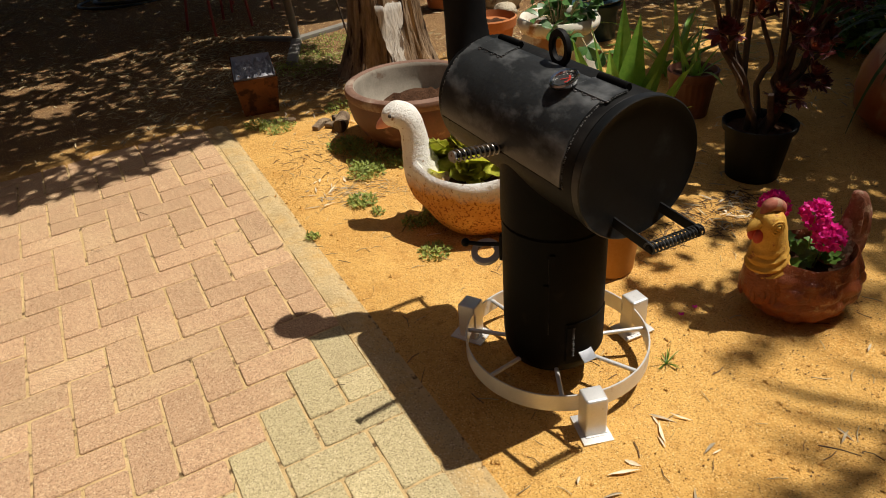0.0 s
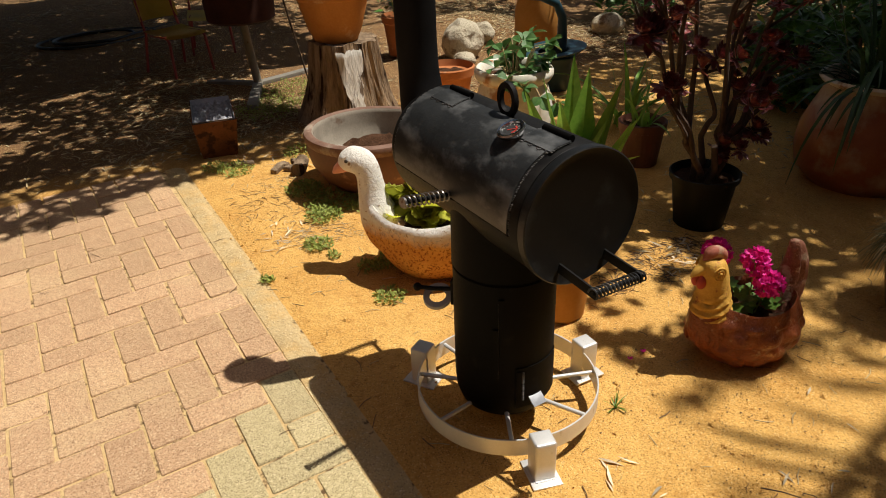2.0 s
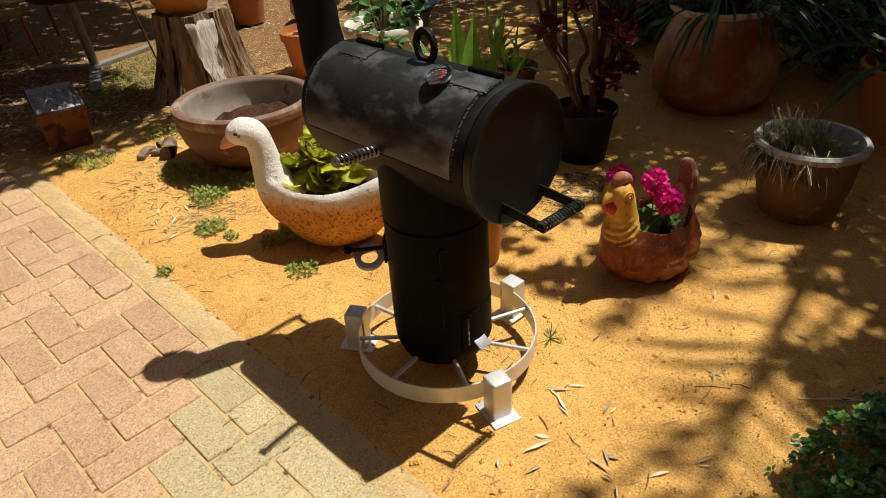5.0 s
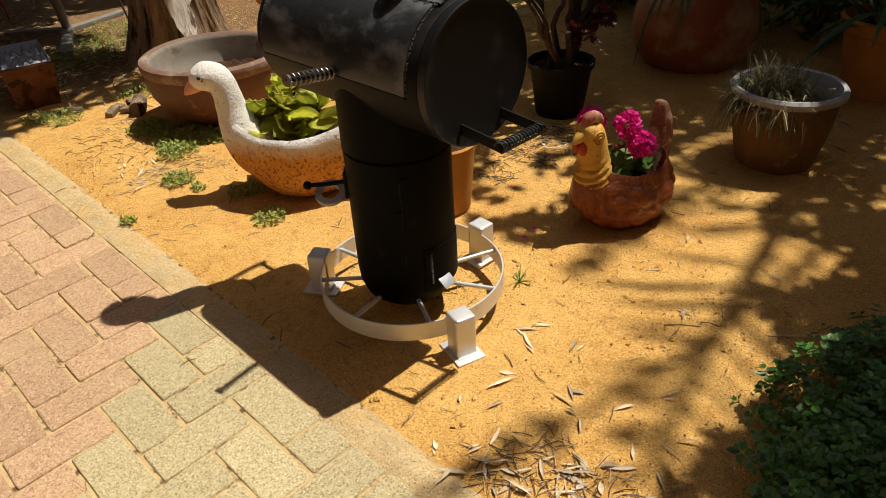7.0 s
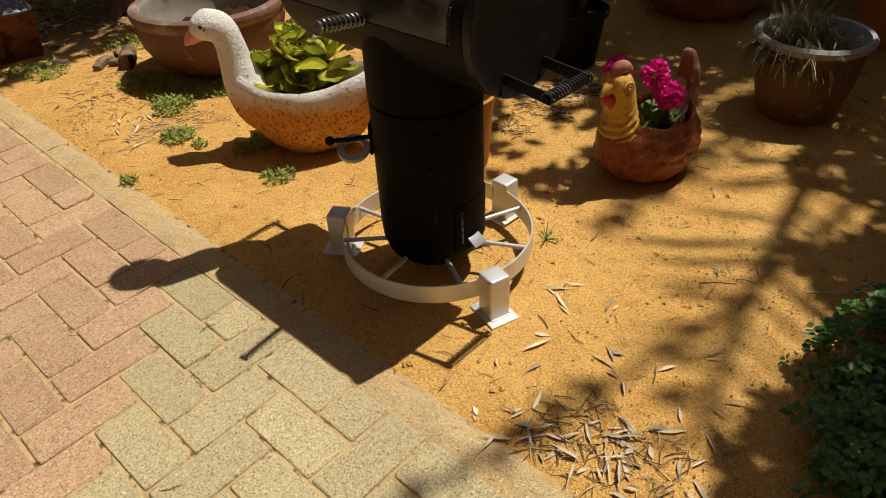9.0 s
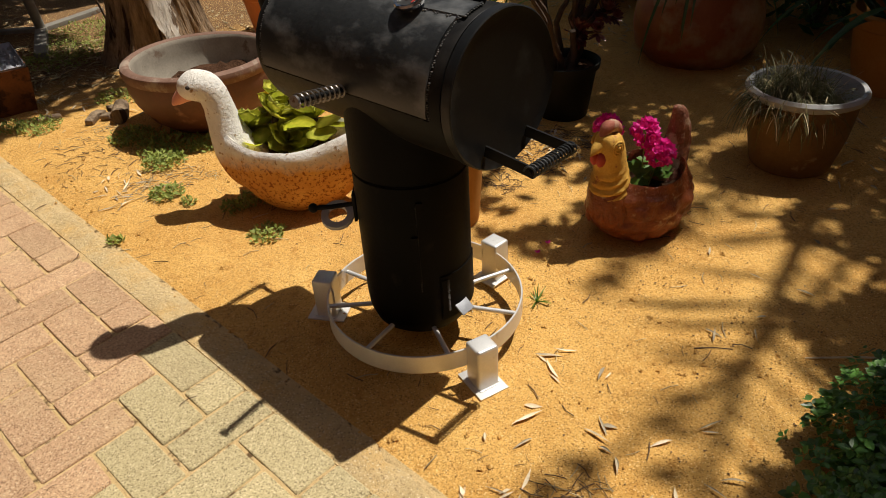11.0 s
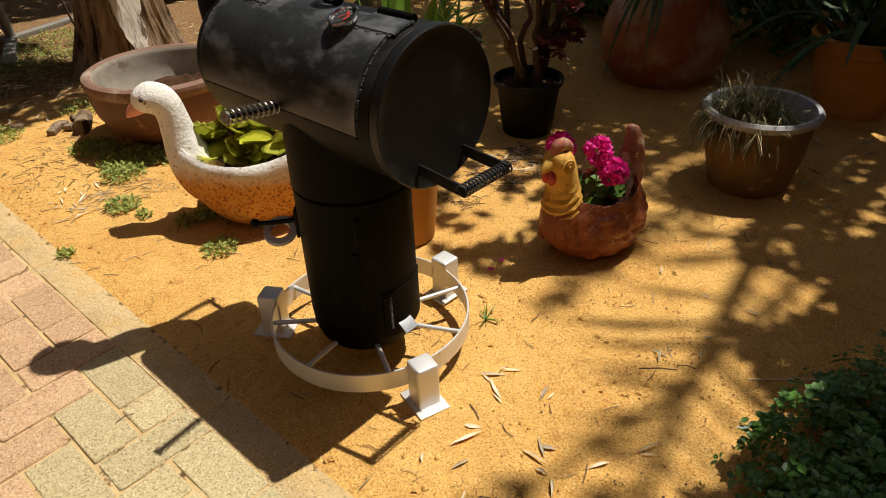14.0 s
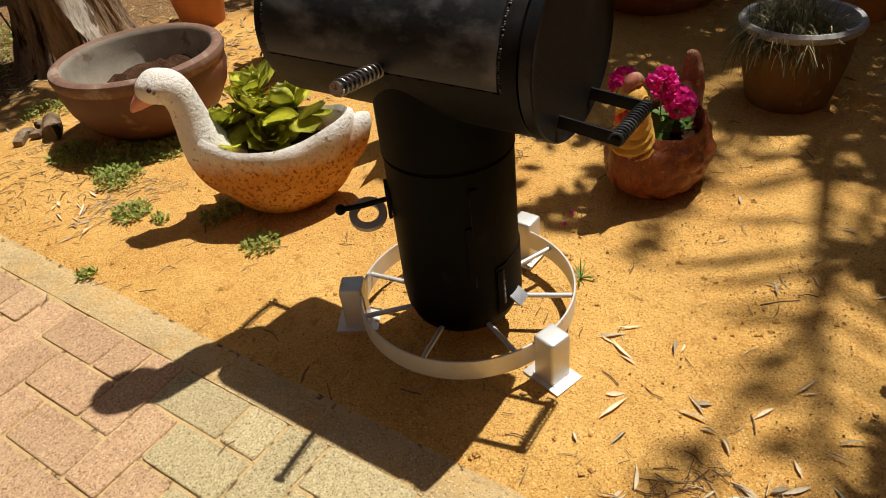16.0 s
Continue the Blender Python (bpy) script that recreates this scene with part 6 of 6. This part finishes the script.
def frond(tip, rise, n=24, lmax=0.6, wd=0.05, seed=1, sway=0.0, rib=0.030, first=4, spread=0.62):
    """A feathered frond; tip is relative to the crown."""
    q = random.Random(seed)
    a = Vector((0, 0, PH - 0.05))
    c = a + Vector(tip)
    mid = (a + c) / 2 + Vector((0, sway, rise))
    pts = [(1 - t) ** 2 * a + 2 * t * (1 - t) * mid + t * t * c for t in (i / n for i in range(n + 1))]
    b = tube(pts, [rib * (1 - 0.75 * i / n) for i in range(n + 1)], 6)
    for i in range(first, n + 1):
        t = i / n
        d = (pts[i] - pts[i - 1]).normalized()
        s = Vector((-d.y, d.x, 0)).normalized()
        for k in (-1, 1):
            if q.random() < 0.12:
                continue
            ln = lmax * min(1.0, 2.6 * t) * (1.06 - t) ** 0.55 * q.uniform(0.7, 1.15)
            f = q.uniform(spread, spread + 0.22)
            u = (d * f + s * k * (1.25 - f) + Vector((0, 0, q.uniform(-0.5, 0.1)))).normalized()
            w = u.cross(Vector((0, 0, 1))).normalized()
            w = (w + Vector((0, 0, q.uniform(-0.6, 0.6)))).normalized() * wd * q.uniform(0.7, 1.2)
            p = pts[i] + d * q.uniform(-0.03, 0.03)
            e = p + u * ln + Vector((0, 0, -0.25 * ln))
            m_ = p + u * ln * 0.5
            b.faces.new([b.verts.new(x) for x in (p - w * 0.3, p + w * 0.3, m_ + w * 0.5, e, m_ - w * 0.5)])
    part("frond", b, STRAP, palm, "feathered green frond")


frond((-3.10, -0.25, -0.25), 0.30, 40, 0.94, 0.036, 1, 0.17, 0.062, 6, 0.48)
frond((-3.76, 0.155, -0.60), 0.30, 40, 0.34, 0.046, 5, -0.55, 0.036, 34)
frond((-2.62, 0.32, -0.30), 0.30, 36, 0.42, 0.046, 7, 0.10, 0.040, 14)
frond((-2.7, -1.1, -0.4), 0.35, 26, 0.6, 0.06, 2)
frond((-2.15, 0.55, -0.2), 0.45, 22, 0.50, 0.06, 3)
frond((-1.3, 1.4, -0.4), 0.5, 24, 0.55, 0.06, 4)
for i, a in enumerate((95, 60, 25, -10, -50, -85, -120)):
    frond((2.2 * math.cos(radians(a)), 2.2 * math.sin(radians(a)), -0.6), 0.6, 22, 0.55, 0.06, 10 + i)

# dark shrubs behind the bed
rr = random.Random(91)
for i, (x, y, r, h) in enumerate(((4.6, 0.35, 0.6, 0.9), (5.3, 1.5, 0.8, 1.1), (4.3, -0.65, 0.5, 0.8), (6.4, 2.6, 0.9, 1.2), (6.0, 0.4, 0.9, 1.4), (7.2, 4.2, 1.0, 1.2), (3.75, 0.85, 0.35, 0.6), (3.72, -0.42, 0.42, 0.95), (3.95, -1.30, 0.50, 0.95), (3.62, 0.30, 0.34, 0.75), (5.0, 3.45, 0.6, 0.9), (5.9, 4.6, 0.9, 1.1))):
    sh = thing("shrub", "dark leafy garden shrub in the shade", "shrub", "shrubs behind the bed", pose(x, y, 0))
    bm = bmesh.new()
    for k in range(900):
        d = Vector((rr.gauss(0, 1), rr.gauss(0, 1), rr.gauss(0, 1))).normalized()
        q = rr.uniform(0.3, 1.0) ** 0.5 * (1 + 0.3 * noise.noise(d * 2 + Vector((i, 0, 0))))
        leaf_into(bm, Matrix.Translation((d.x * r * q, d.y * r * q, max(0.03, h * 0.5 + d.z * h * 0.5 * q))) @ pose(0, 0, 0, rr.uniform(-50, 50), rr.uniform(-50, 50), rr.uniform(0, 360)), rr.uniform(0.07, 0.13), 0.045, 0.1, 0.2, 2)
    part("foliage", bm, BUSH, sh)
    for k in range(6):
        part("stem", tube([(0, 0, -0.02), (r * 0.4 * math.cos(k), r * 0.4 * math.sin(k), h * 0.5), (r * 0.6 * math.cos(k), r * 0.6 * math.sin(k), h * 0.8)], [0.016, 0.012, 0.006], 6), BARK, sh)

# ---- paving ----
def paver_mesh(name, sx, sy, material, seed):
    """A paver with softened, slightly chipped edges, 48 triangles."""
    q = random.Random(seed)
    g, t, c = 0.0042, -0.03, 0.0050
    bmx = bmesh.new()
    out = [(g + c, g), (sx - g - c, g), (sx - g, g + c), (sx - g, sy - g - c), (sx - g - c, sy - g), (g + c, sy - g), (g, sy - g - c), (g, g + c)]
    loops = []
    for inset, z in ((0, t), (0, -0.0040), (0.0020, -0.0010), (0.0050, 0.0)):
        row = []
        for x, y in out:
            dx, dy = (sx / 2 - x), (sy / 2 - y)
            k = math.hypot(dx, dy)
            j = q.uniform(-0.0014, 0.0014)
            row.append(bmx.verts.new((x + (inset + j) * dx / k * 1.3, y + (inset + j) * dy / k * 1.3, z)))
        loops.append(row)
    for p, w in zip(loops, loops[1:]):
        for i in range(8):
            f = bmx.faces.new((p[i], p[(i + 1) % 8], w[(i + 1) % 8], w[i]))
            f.smooth = True
    bmx.faces.new(loops[-1])
    mx = bpy.data.meshes.new(name)
    bmx.to_mesh(mx)
    bmx.free()
    mx.materials.append(material)
    return mx


PAVE = Matrix.Translation((0.0036, 0.0111, -0.0033)) @ Matrix.Rotation(-0.030, 4, "Y") @ Matrix.Rotation(0.0106, 4, "Z")
paving = tagged(new("pavement"), "pink and buff clay pavers in herringbone bond", "paving", kind="structure")
shapes = {(d, g, v): paver_mesh("paver", *s, PAVER_GREY if g else PAVER_PINK, v) for d, s in (("h", (2 * U, U)), ("v", (U, 2 * U)), ("c", (U, U))) for g in (0, 1) for v in (1, 2, 3)}
rnd = random.Random(4)
far_v, far_f, far_m = [], [], []
for cx in range(-25, 1):
    for cy in range(-34, 18):
        k = (cx - cy + 1) % 4
        near = cx >= -17 and cy >= -15
        grey = int(1 <= cx - cy <= 7 or (9 <= cx - cy <= 12 and rnd.random() < 0.55))
        if k == 3:
            d = "v"
        elif k == 0:
            d = "c" if cx == 0 else "h"
        else:
            continue
        data = shapes[d, grey, rnd.randint(1, 3)]
        place = PAVE @ pose(cx * U, cy * U, rnd.uniform(-0.0022, 0.0012), rnd.uniform(-.5, .5), rnd.uniform(-.5, .5), rnd.uniform(-.5, .5))
        if near:
            ob = new("paver", data)
            ob.parent = paving
            ob.matrix_basis = place
        else:
            n0 = len(far_v)
            far_v += [place @ v.co for v in data.vertices]
            far_f += [tuple(n0 + i for i in p.vertices) for p in data.polygons]
            far_m += [grey] * len(data.polygons)
mx = bpy.data.meshes.new("outer_pavers")
mx.from_pydata(far_v, [], far_f)
mx.materials.append(PAVER_PINK)
mx.materials.append(PAVER_GREY)
mx.polygons.foreach_set("material_index", far_m)
ob = tagged(new("outer_pavers", mx), kind="stuff")
ob.parent = paving
